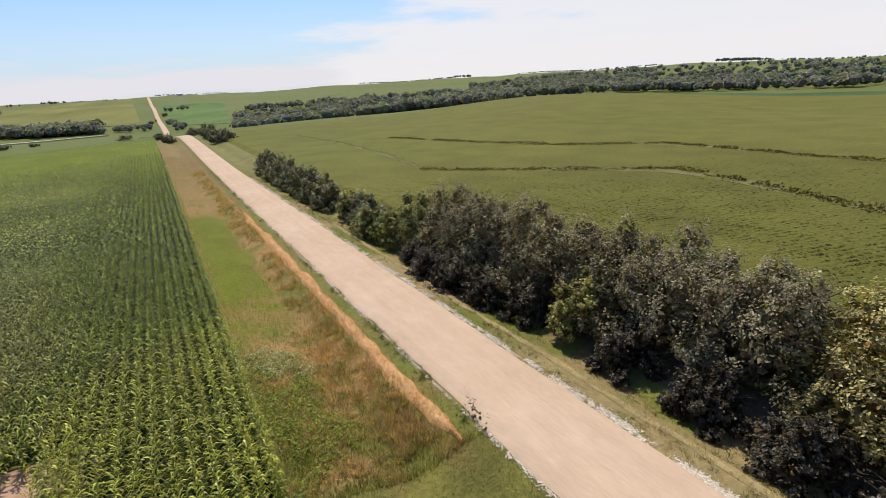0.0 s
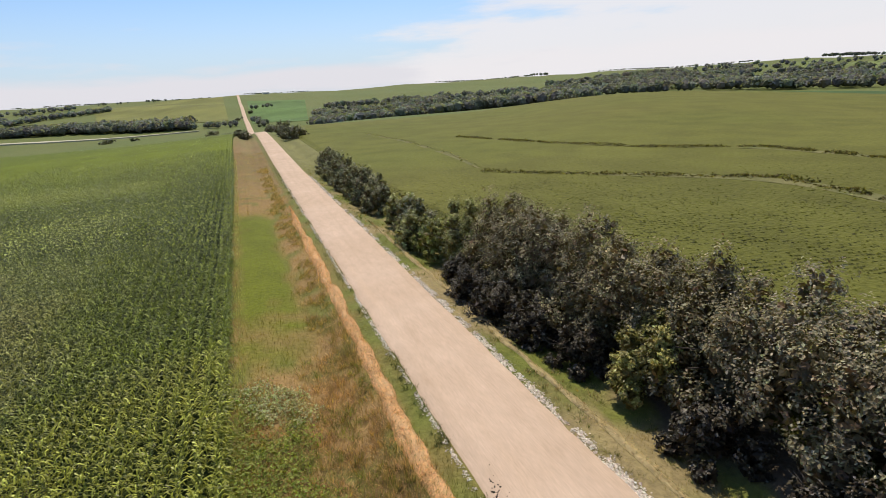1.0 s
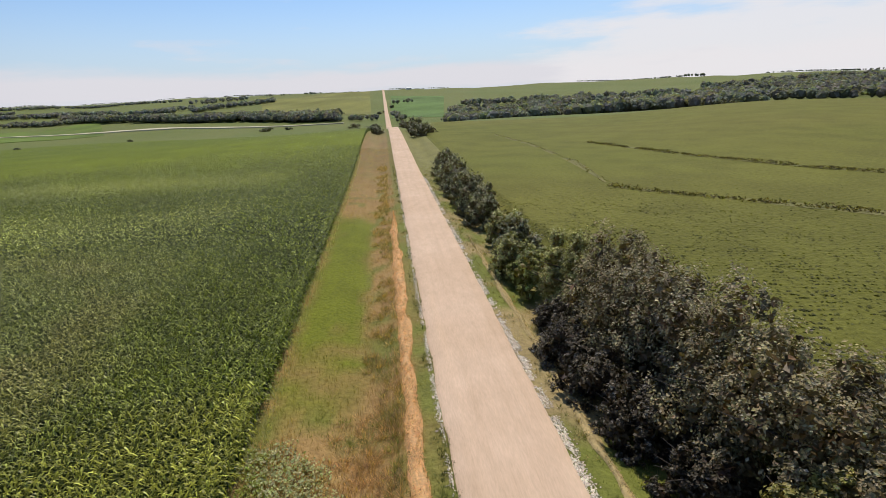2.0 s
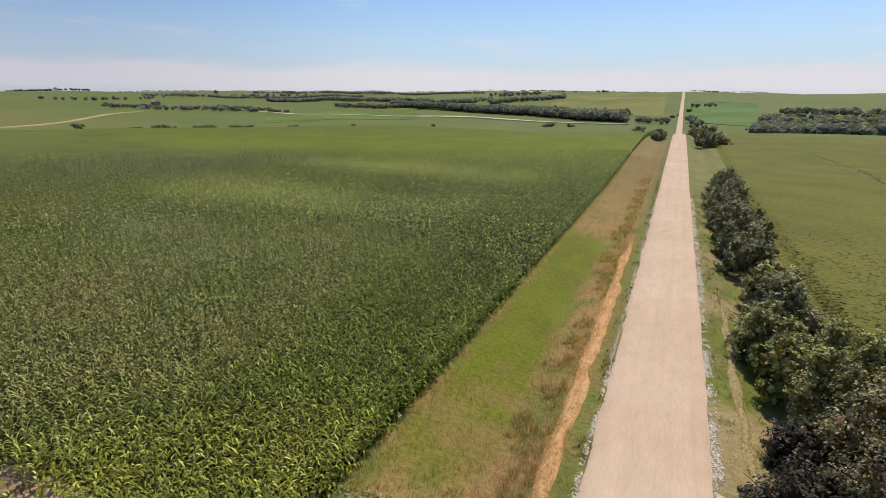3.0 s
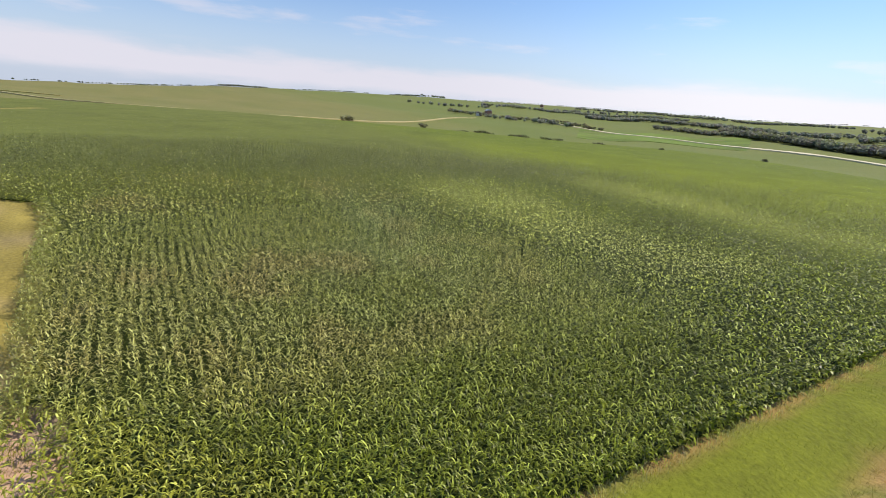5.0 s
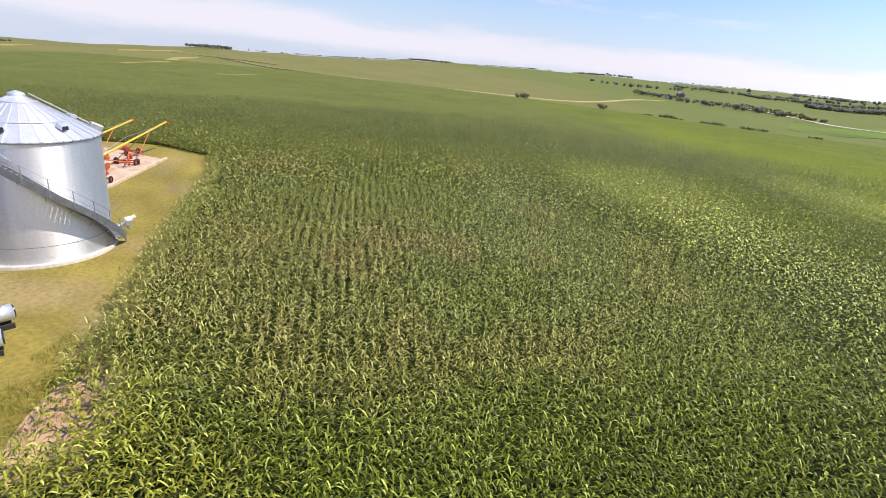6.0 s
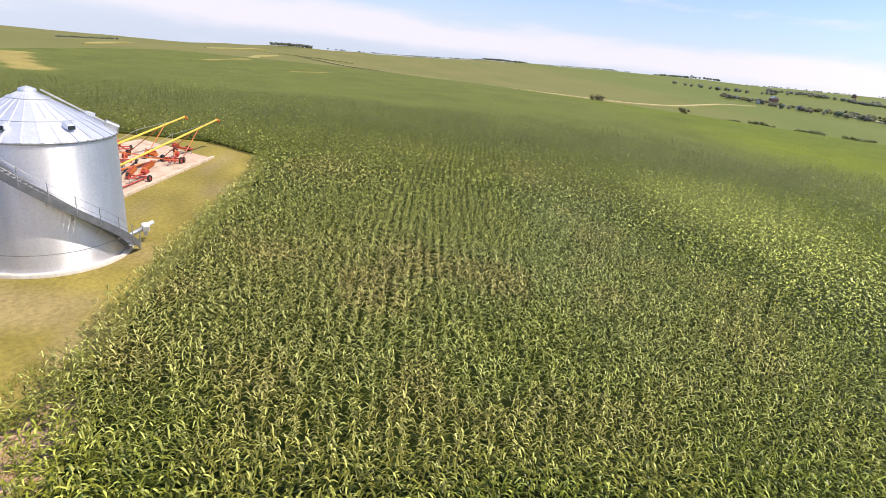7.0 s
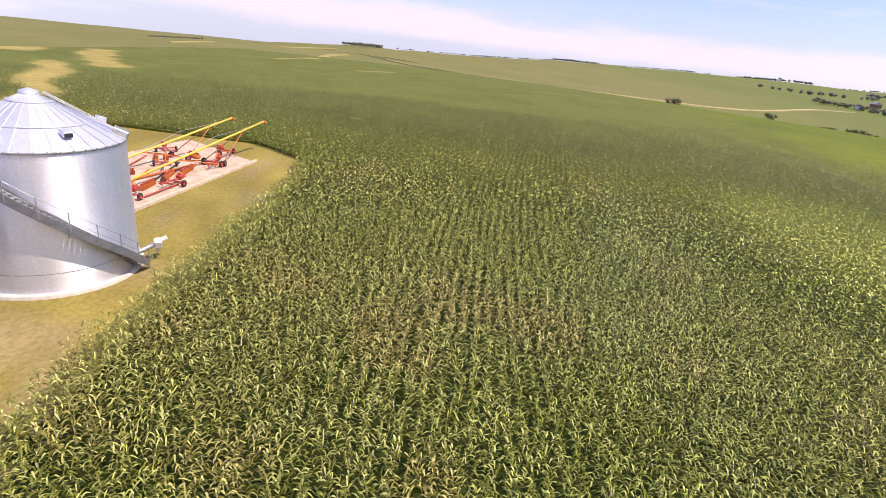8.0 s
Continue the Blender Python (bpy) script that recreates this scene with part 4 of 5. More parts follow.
def woods(name, label, chunks, colour):
    """Woodland: chunks of (points along its front, depth, count, tree height)."""
    pile = Pile()
    for pts, depth, count, h in chunks:
        count = int(count * (1.7 if name == "skyline_trees" else 1.0))
        p = np.array(pts, float)
        t = rng.random(count)
        t = np.sort(np.clip(t + 0.012 * np.sin(t * 37 + depth), 0, 0.999)) * (len(p) - 1)
        i = np.minimum(t.astype(int), len(p) - 2)
        q = p[i] + (p[i + 1] - p[i]) * (t - i)[:, None]
        away = q - np.array(ORIGIN)
        away /= np.linalg.norm(away, axis=1, keepdims=True)
        q = q + away * (depth * rng.random(count) ** 1.3)[:, None] + rng.normal(0, 3, (count, 2))
        crowns(pile, q[:, 0], q[:, 1], h * (0.55 if name == "skyline_trees" else 1.0) * rng.uniform(0.7, 1.12, count), colour)
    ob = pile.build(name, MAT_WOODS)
    return tagged(ob, label, "woodland", kind="stuff")


def on(*pairs):
    return [polar(a, r) for a, r in pairs]


# leaf colours here and below are paled to paint in distance haze
HAZED_WOOD = (0.310, 0.305, 0.255)
woods("creek_woods", "dark wooded creek bank across the valley", [
    ([(-560, 1000), (-400, 890), (-295, 800), (-208, 790), (-120, 722), (-60, 680)], 55, 900, 15.5),
    ([(-60, 676), (-14, 640)], 25, 24, 9), (on((28, 1060), (36, 1120)), 30, 120, 11)], HAZED_WOOD)
woods("valley_woods", "dense dark woodland behind the soybean rise", [
    (on((-7.5, 470), (-19, 480)), 90, 330, 15), (on((-21, 470), (-29, 480), (-38, 500)), 150, 460, 16),
    (on((-36, 540), (-50, 600), (-60, 640), (-76, 620)), 230, 620, 16), (on((-38, 780), (-52, 860), (-75, 860)), 300, 420, 16), (on((-9, 800), (-19, 840)), 60, 60, 13),
    (on((-7.5, 600), (-20, 640)), 110, 190, 15), (on((-20, 660), (-36, 720)), 200, 190, 15), (on((-33, 720), (-46, 900)), 380, 420, 16), (on((-2, 560), (-1.3, 700)), 20, 14, 9), (on((-1.4, 900), (-3.5, 950)), 15, 10, 9)], HAZED_WOOD)
# the hill woods are paler and bluer still, haze put into their colour
woods("hillside_woods", "wooded slopes on the far hills, coloured pale bluish as haze", [
    (on((19, 1200), (28, 1260), (36, 1300), (43, 1330)), 50, 560, 12), (on((33, 1480), (42, 1500), (54, 1560)), 35, 360, 10), (on((20, 1600), (31, 1700), (44, 1800)), 35, 330, 10), (on((11, 1180), (19, 1120)), 45, 170, 12), (on((13, 1420), (19, 1400)), 60, 40, 13), (on((44, 980), (57, 1050)), 30, 40, 11),
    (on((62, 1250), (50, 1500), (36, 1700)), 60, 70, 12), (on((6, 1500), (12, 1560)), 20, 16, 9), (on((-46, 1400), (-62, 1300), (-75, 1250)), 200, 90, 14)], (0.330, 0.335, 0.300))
woods("skyline_trees", "small groups of trees on the skyline", [
    (on((-0.8, 1480), (-8, 1700)), 20, 46, 9), (on((-21, 1960), (-31, 1960)), 30, 90, 12), (on((-31, 1950), (-33, 1950)), 20, 10, 22), (on((-38, 1960), (-52, 1880)), 30, 100, 11),
    (on((-57, 1860), (-61, 1860)), 40, 36, 22), (on((-61, 1860), (-74, 1850)), 40, 40, 14), (on((2, 1520), (8, 1600)), 20, 18, 8), (on((10, 1760), (16, 1900)), 20, 44, 10),
    (on((17, 1900), (28, 1980)), 20, 50, 9), (on((30, 2000), (46, 2150)), 30, 90, 10), (on((47, 2100), (56, 2000)), 20, 30, 11), (on((58, 1950), (64, 1900)), 40, 46, 17),
    (on((66, 1820), (75, 1700)), 20, 50, 10), (on((76.5, 1580), (81, 1530)), 30, 56, 14), (on((81, 1500), (94, 1300)), 20, 80, 8), (on((98.6, 1180), (102.4, 1150)), 40, 60, 14),
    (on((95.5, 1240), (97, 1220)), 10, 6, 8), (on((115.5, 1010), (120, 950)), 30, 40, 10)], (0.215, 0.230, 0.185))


def bush(x, y, height, width, colour, label, name="bush", count=420, leaf=0.7):
    base = thing(name, pose(x, y, gz(x, y) - 0.05), label, "bush", "field bushes")
    part("stem", trunk_mesh(height, width, 3, 0.05 + 0.02 * height), MAT_BARK, base)
    blobs = [((rng.normal(0, width * 0.24), rng.normal(0, width * 0.24), height * rng.uniform(0.12, 0.60)), (width * rng.uniform(0.2, 0.30),) * 2 + (height * rng.uniform(0.24, 0.36),)) for _ in range(12)]
    pile = Pile()
    crown_mesh(pile, blobs, count * 2, leaf * 0.75, np.array(colour) * 1.3, 0.3)
    pile.build("crown", MAT_LEAF, base)
    return base


for x, y, h, w in [(-458, 214, 8, 12), (-540, 340, 7, 13), (-133, 594, 6, 14), (-244, 533, 4.5, 6), (-300, 374, 4, 10), (-241, 376, 3.5, 6), (-110, 600, 4, 6)]:
    bush(x, y, h, w, (0.140, 0.145, 0.072), "dark rounded bush standing alone in the field")
for x, y, h, w in [(-424, 344, 5, 18), (-458, 420, 5, 22), (-440, 452, 5.5, 22), (-470, 350, 3, 12)]:
    bush(x, y, h, w, (0.120, 0.140, 0.060), "low dark hedge clump in the green field", "hedge", 500, 0.9)
for x, y, h, w, label in [(-8.2, 256, 4.6, 7.0, "dark bush beside the gravel road"),
                          (9.5, 236, 6.5, 7.5, "large dark bush where the road dips"), (13.5, 244, 6.5, 8, "large dark bush where the road dips"), (10, 262, 5.5, 8, "dark bush along the road"),
                          (11, 300, 6, 9, "dark bush along the road"), (9, 350, 6, 9, "dark bush along the road"), (12, 420, 7, 10, "dark bush along the road"),
                          (-10, 330, 5, 8, "dark bush along the road"), (-12, 410, 6, 10, "dark bush along the road"), (-22, 500, 7, 14, "bush by the creek crossing"), (-36, 560, 6, 12, "bush by the creek crossing"),
                          (-9, 780, 6, 9, "dark bush along the road"), (10, 880, 6, 9, "dark bush along the road"), (260, 395, 9, 17, "round grey-green tree at the field's rim")]:
    bush(x, y, h, w, (0.150, 0.148, 0.080), label, count=620, leaf=0.6)


# ---- farmsteads far off ----
def farm_house(x, y, turn, size, wall_mat, roof_mat, label, name="farmhouse"):
    base = thing(name, pose(x, y, float(land(x, y)) - 0.2, 0, 0, turn), label, "house", "far farm buildings")
    w, d, h = size
    part("wall", box((w, d, h), (0, 0, h / 2), bevel=0.05), wall_mat, base)
    bm = bmesh.new()
    pts = [(-w / 2 - 0.5, -d / 2 - 0.5, h), (w / 2 + 0.5, -d / 2 - 0.5, h), (w / 2 + 0.5, d / 2 + 0.5, h), (-w / 2 - 0.5, d / 2 + 0.5, h), (-w / 2 - 0.5, 0, h + d * 0.36), (w / 2 + 0.5, 0, h + d * 0.36)]
    v = [bm.verts.new(p) for p in pts]
    for f in ((0, 1, 5, 4), (2, 3, 4, 5), (1, 2, 5), (3, 0, 4), (3, 2, 1, 0)):
        bm.faces.new([v[i] for i in f])
    part("roof", bm, roof_mat, base, "pitched roof")
    part("door", box((1.6, 0.12, 2.2), (0, -d / 2 - 0.05, 1.1)), MAT_GLASS, base)
    for k in (-0.3, 0.3):
        part("window", box((1.4, 0.12, 1.5), (w * k, -d / 2 - 0.05, h * 0.55)), MAT_GLASS, base)
    return base


farm_house(-852, 640, 150, (13, 8, 5.5), MAT_WHITE, MAT_ROOF, "small white farmhouse among trees")
farm_house(-820, 690, 120, (10, 8, 4.5), MAT_WHITE, MAT_STEEL, "white shed among farm trees", "farm_shed")
farm_house(-900, 700, 160, (18, 11, 6), MAT_BARN, MAT_STEEL, "weathered red barn with a metal roof", "barn")
farm_house(-765, 742, 140, (9, 7, 4), MAT_WHITE, MAT_ROOF, "small pale house among trees")
farm_house(*polar(60.5, 1880), 150, (15, 10, 7), MAT_WHITE, MAT_ROOF, "white farmhouse on the skyline")
farm_house(*polar(-3.0, 1430), 10, (14, 7, 4), MAT_WHITE, MAT_WHITE, "long white shed on the far hill", "farm_shed")
farm_house(*polar(47.5, 1750), 130, (16, 10, 6), MAT_BARN, MAT_ROOF, "red barn on the far slope", "barn")
woods("farm_trees", "trees round the far farmstead", [([(-900, 600), (-850, 620), (-790, 690), (-740, 730), (-690, 770)], 60, 120, 7.5), ([(-720, 745), (-660, 790)], 20, 20, 8)], (0.270, 0.260, 0.180))


# ---- terraces in the soybean field ----
def terrace(points, width, label, rank=38):
    """A grassed bank with rank weeds along the contour."""
    path_strip("terrace_bank", points, width, MAT_TERRACE, 0.64, label, "grass bank")
    p = np.array(points, float)
    s = np.concatenate([[0], np.cumsum(np.hypot(*np.diff(p, axis=0).T))])
    n = int(s[-1] * rank)
    t = rng.random(n) * s[-1]
    x = np.interp(t, s, p[:, 0]) + rng.normal(0, width * 0.26, n)
    y = np.interp(t, s, p[:, 1]) + rng.normal(0, width * 0.20, n)
    clump = value_noise(x, y, 2.6, 91)
    keep = 0.7 * clump + 0.3 * value_noise(x, y, 0.8, 92) > 0.27
    x, y, clump = x[keep], y[keep], clump[keep]
    n = len(x)
    pts = np.stack([x, y, land(x, y) + 0.60 + clump * rng.uniform(0.0, 0.75, n)], -1)
    L = rng.uniform(0.22, 0.55, n)
    WEEDS.add(*cards(pts, rng.normal(0, 1, (n, 3)) + np.array((0, 0, 0.3)), L, L * 0.6, tints(n, (0.125, 0.106, 0.040), 0.3) * np.where(rng.random((n, 1)) < 0.28, 2.1, 0.85), rng.uniform(0, 6.28, n)))


WEEDS = Pile()
terrace([(39.5, 225), (41.5, 174), (38.6, 127), (34, 101)], 1.8, "yellowish grass bank crossing the soybeans", 3)
terrace([(33, 97), (40.5, 86), (51, 73.5), (63, 58.5), (60.5, 47.2), (55.5, 33), (53, 25.5), (50, 8)], 3.0, "weedy contour bank across the soybeans")
terrace([(59, 171), (66.5, 125), (75.5, 99), (89.5, 81), (88.5, 64), (86.5, 48), (87.3, 38), (88, 10)], 2.4, "weedy contour bank across the soybeans")
tagged(WEEDS.build("terrace_weeds", MAT_GRASS), "rank dark weeds along the field banks", "weeds", kind="stuff")


# ---- grain bins ----
BIN_R, EAVE, APEX = 4.68, 8.80, 11.40


def ring_section(bm, profile, segments=72, a0=0.0, a1=2 * math.pi, closed=True):
    """Turns a profile of (radius, z) about the z axis."""
    count = segments if closed else segments + 1
    rows = []
    for i in range(count):
        a = a0 + (a1 - a0) * i / segments
        rows.append([bm.verts.new((r * math.cos(a), r * math.sin(a), z)) for r, z in profile])
    for i in range(segments):
        p, q = rows[i], rows[(i + 1) % count]
        for j in range(len(profile) - 1):
            bm.faces.new((p[j], q[j], q[j + 1], p[j + 1]))


def grain_bin(x, y, turn, label, stair=True):
    base = thing("grain_bin", pose(x, y, gz(x, y) - 0.02, 0, 0, turn), label, "grain bin", "grain bins of the yard")
    bm = bmesh.new()
    ring_section(bm, [(BIN_R + 0.30, -0.25), (BIN_R + 0.30, 0.22), (BIN_R + 0.25, 0.28), (BIN_R - 0.3, 0.28)])
    part("foundation", bm, MAT_CONCRETE, base, "pale concrete ring", True)
    rings = 7
    hr = (EAVE - 0.28) / rings
    for k in range(rings):
        bm = bmesh.new()
        prof = [(BIN_R + 0.002 * math.sin(j / 4 * 2 * math.pi) - 0.004 * (k % 2), 0.28 + hr * (k + j / 12)) for j in range(13)]
        ring_section(bm, prof, 64)
        part("wall_ring", bm, MAT_BIN, base, smooth=True)
        bm = bmesh.new()
        zz = 0.28 + hr * (k + 1)
        if k == 0:
            ring_section(bm, [(BIN_R + 0.010, zz - 0.02), (BIN_R + 0.018, zz), (BIN_R + 0.010, zz + 0.02)], 90)
            part("ring_seam", bm, MAT_STEEL, base, "bolted seam", True)
    # wall stiffeners on the far half, and the eave ring with its bolts
    bm = bmesh.new()
    ring_section(bm, [(BIN_R + 0.02, EAVE - 0.16), (BIN_R + 0.09, EAVE - 0.12), (BIN_R + 0.09, EAVE - 0.02), (BIN_R + 0.02, EAVE)], 90)
    part("eave_ring", bm, MAT_STEEL, base, smooth=True)
    for i in range(48):
        a = 2 * math.pi * i / 48
        part("eave_bracket", box((0.08, 0.07, 0.14), ((BIN_R + 0.10) * math.cos(a), (BIN_R + 0.10) * math.sin(a), EAVE - 0.06), (0, 0, math.degrees(a))), MAT_STEEL, base)
    # roof of ribbed panels
    n = 30
    slope = math.atan2(APEX - EAVE, BIN_R - 0.45)
    me = None
    for i in range(n):
        a0, a1 = 2 * math.pi * i / n, 2 * math.pi * (i + 1) / n
        if me is None:
            bm = bmesh.new()
            w = math.pi / n
            ro, ri = BIN_R + 0.10, 0.42
            zo, zi = EAVE - 0.02, APEX - 0.12
            rib = 0.028
            ang = [-w, -w + 0.008, -w + 0.02, w - 0.012, w]
            lift = [rib, rib, 0, 0, 0]
            top = [[bm.verts.new((r * math.cos(a), r * math.sin(a), z + l * (0.5 + 0.5 * r / ro))) for a, l in zip(ang, lift)] for r, z in ((ro, zo), ((ro + ri) / 2, (zo + zi) / 2), (ri, zi))]
            for p, q in zip(top[:-1], top[1:]):
                for j in range(4):
                    bm.faces.new((p[j], p[j + 1], q[j + 1], q[j]))
            ob = part("roof_panel", bm, MAT_BIN_ROOF, base)
            me = ob.data
        else:
            ob = new("roof_panel", me)
            ob.parent = base
        ob.matrix_basis = pose(0, 0, 0, 0, 0, math.degrees((a0 + a1) / 2))
    bm = bmesh.new()
    ring_section(bm, [(0.50, APEX - 0.20), (0.50, APEX + 0.0), (0.42, APEX + 0.06), (0.04, APEX + 0.20)], 24)
    part("roof_cap", bm, MAT_BIN_ROOF, base, "round filler cap", True)
    for a in (62, 10, -30, 150, 240):
        d, r = math.radians(a), BIN_R * 0.80
        z = EAVE + (BIN_R - r) * math.tan(slope)
        vent = part("roof_vent", box((0.55, 0.5, 0.36), (r * math.cos(d), r * math.sin(d), z + 0.22), (0, math.degrees(slope) * 0.6, a), 0.05), MAT_BIN_ROOF, base, "boxy roof vent")
        part("vent_mouth", box((0.06, 0.42, 0.26), ((r + 0.3) * math.cos(d), (r + 0.3) * math.sin(d), z + 0.14), (0, 0, a)), MAT_GLASS, vent)
    # two stiffening bands laid over the roof panels
    for rr_ in (1.15, 3.05):
        zz = EAVE + (BIN_R + 0.10 - rr_) * (APEX - 0.10 - EAVE) / (BIN_R - 0.32) + 0.02
        bm = bmesh.new()
        ring_section(bm, [(rr_ + 0.04, zz - 0.03), (rr_ + 0.04, zz - 0.005), (rr_ - 0.04, zz + 0.045), (rr_ - 0.04, zz + 0.02)], 60)
        part("roof_band", bm, MAT_BIN_ROOF, base)
    # roof ladder
    bm = bmesh.new()
    d = math.radians(118)
    for s in (-0.22, 0.22):
        p0 = Vector(((BIN_R + 0.1) * math.cos(d) - s * math.sin(d), (BIN_R + 0.1) * math.sin(d) + s * math.cos(d), EAVE + 0.15))
        p1 = Vector((0.7 * math.cos(d) - s * math.sin(d), 0.7 * math.sin(d) + s * math.cos(d), APEX))
        add_tube(bm, p0, p1, 0.03, sides=5)
    for k in range(14):
        f = k / 13
        r = (BIN_R + 0.1) * (1 - f) + 0.7 * f
        z = (EAVE + 0.15) * (1 - f) + APEX * f
        add_tube(bm, (r * math.cos(d) - 0.22 * math.sin(d), r * math.sin(d) + 0.22 * math.cos(d), z), (r * math.cos(d) + 0.22 * math.sin(d), r * math.sin(d) - 0.22 * math.cos(d), z), 0.02, sides=5)
    part("roof_ladder", bm, MAT_STEEL, base)
    part("eave_hatch", box((0.9, 0.8, 0.5), ((BIN_R - 0.25) * math.cos(d), (BIN_R - 0.25) * math.sin(d), EAVE + 0.32), (0, 25, 118), 0.06), MAT_STEEL, base, "dull roof hatch")
    if stair:
        # stair curling up the wall
        A0, A1, Z0, Z1 = math.radians(104), math.radians(-6), 0.35, EAVE - 0.35
        steps = 40

        def at(f, r, dz=0.0):
            a = A0 + (A1 - A0) * f
            return Vector((r * math.cos(a), r * math.sin(a), Z0 + (Z1 - Z0) * f + dz))
        for r, nm in ((BIN_R + 0.10, "inner_stringer"), (BIN_R + 0.86, "outer_stringer")):
            bm = bmesh.new()
            prev = None
            for i in range(49):
                f = i / 48
                q = [bm.verts.new(at(f, r + w, h)) for w, h in ((-0.03, -0.30), (0.03, -0.30), (0.03, 0.30), (-0.03, 0.30))]
                if prev:
                    for j in range(4):
                        bm.faces.new((prev[j], q[j], q[(j + 1) % 4], prev[(j + 1) % 4]))
                prev = q
            part(nm, bm, MAT_STAIR, base)
        for i in range(steps):
            f = (i + 0.5) / steps
            a = math.degrees(A0 + (A1 - A0) * f)
            p = at(f, BIN_R + 0.48, 0.02)
            part("tread", box((0.70, 0.27, 0.04), p, (0, 0, a)), MAT_STEEL, base)
        for h in (0.55, 1.08):
            bm = bmesh.new()
            for i in range(36):
                add_tube(bm, at(i / 36, BIN_R + 0.88, h), at((i + 1) / 36, BIN_R + 0.88, h), 0.013, sides=5, caps=False)
            part("handrail", bm, MAT_STEEL, base)
        for i in range(9):
            f = i / 8
            part("rail_post", tube(at(f, BIN_R + 0.88, -0.1), at(f, BIN_R + 0.88, 1.12), 0.032, sides=6), MAT_STEEL, base)
        for i in range(7):
            f = (i + 0.5) / 7
            part("stair_bracket", tube(at(f, BIN_R + 0.02, -0.75), at(f, BIN_R + 0.8, -0.1), 0.03, sides=5), MAT_STEEL, base)
        a = math.degrees(A1)
        part("landing", box((0.95, 1.3, 0.06), (*at(1.0, BIN_R + 0.52)[:2], Z1 + 0.05), (0, 0, a - 6)), MAT_STEEL, base)
    # unloading tube with its motor head
    d0, d1 = Vector((-1.2, 3.4, 0.35)), Vector((-2.85, 5.0, 1.2))
    part("unload_tube", tube(d0, d1, 0.17, sides=12), MAT_STEEL, base, "short inclined unloading tube", True)
    head = part("motor_head", box((0.55, 0.5, 0.62), (-2.95, 5.1, 1.25), (0, 20, 40), 0.07), MAT_WHITE, base, "pale motor housing")
    part("motor", tube((-3.15, 5.2, 1.4), (-3.5, 5.45, 1.52), 0.16, sides=12), MAT_WHITE, head)
    part("spout", tube((-2.9, 5.1, 1.1), (-2.9, 5.1, 0.6), 0.16, 0.13, 10), MAT_STEEL, head)
    part("prop", tube((-2.6, 4.8, 1.05), (-2.5, 4.85, -0.05), 0.04, sides=6), MAT_STEEL, base)
    # drain pipe bent round the foot
    bm = bmesh.new()
    pa = [(BIN_R + 0.25, -28, 3.0), (BIN_R + 0.25, -27, 0.5), (BIN_R + 0.5, -22, 0.15)]
    pp = [Vector((r * math.cos(math.radians(a)), r * math.sin(math.radians(a)), z)) for r, a, z in pa]
    for p, q in zip(pp[:-1], pp[1:]):
        add_tube(bm, p, q, 0.08, sides=8)
    part("down_pipe", bm, MAT_STEEL, base)
    return base


first = grain_bin(-46.65, 19.45, 0, "tall galvanised steel grain bin with a curling stair and conical roof")
copy_thing(first, pose(-29.3, 16.6, gz(-29.3, 16.6) - 0.02, 0, 0, 12))


def small_bin(x, y, r, eave, label):
    """A low ringed bin with a domed lid."""
    base = thing("grain_bin", pose(x, y, gz(x, y) - 0.02), label, "grain bin", "grain bins of the yard")
    bm = bmesh.new()
    ring_section(bm, [(r + 0.2, -0.2), (r + 0.2, 0.15), (r - 0.2, 0.18)], 40)
    part("foundation", bm, MAT_CONCRETE, base)
    for k in range(4):
        h = (eave - 0.15) / 4
        bm = bmesh.new()
        ring_section(bm, [(r - 0.004 * (k % 2), 0.15 + h * k), (r - 0.004 * (k % 2), 0.15 + h * (k + 1))], 48)
        part("wall_ring", bm, MAT_BIN, base, smooth=True)
    bm = bmesh.new()
    ring_section(bm, [(r + 0.16, eave - 0.10), (r + 0.18, eave), (r * 0.75, eave + 0.42), (r * 0.35, eave + 0.70), (0.30, eave + 0.80), (0.30, eave + 0.95), (0.02, eave + 1.0)], 40)
    part("roof", bm, MAT_LID, base, "pale green domed lid", True)
    return base


small_bin(-71.0, -5.7, 2.2, 4.5, "small grey grain bin with a pale green lid")


# ---- augers and machinery on the dirt pad ----
px, py = np.meshgrid(np.linspace(0, 1, 40), np.linspace(0, 1, 26), indexing="ij")
c00, c10, c11, c01 = np.array((-57.5, 17.0)), np.array((-80.2, 18.9)), np.array((-88.0, 6.5)), np.array((-62.0, 2.5))
pad = (c00 * (1 - px[..., None]) + c10 * px[..., None]) * (1 - py[..., None]) + (c01 * (1 - px[..., None]) + c11 * px[..., None]) * py[..., None]
pad = pad + 0.5 * (value_noise(pad[..., 0], pad[..., 1], 2.5, 101)[..., None] - 0.5) * (py[..., None] > 0.1)
sheet("dirt_pad", pad[..., 0], pad[..., 1], ground_z(pad[..., 0], pad[..., 1]) + 0.03 + 0.05 * value_noise(pad[..., 0], pad[..., 1], 1.5, 102), MAT_PAD, "bare pinkish dirt storage pad", "dirt")
edge_beam = box((22.8, 0.34, 0.34), (-68.9, 18.35, gz(-68.9, 18.35) + 0.17), (0, 0, -4.8), 0.03)
part("timber_edge", edge_beam, MAT_TIMBER, None)
tagged(bpy.data.objects["timber_edge"], "long pale timber edging of the dirt pad", "edging")


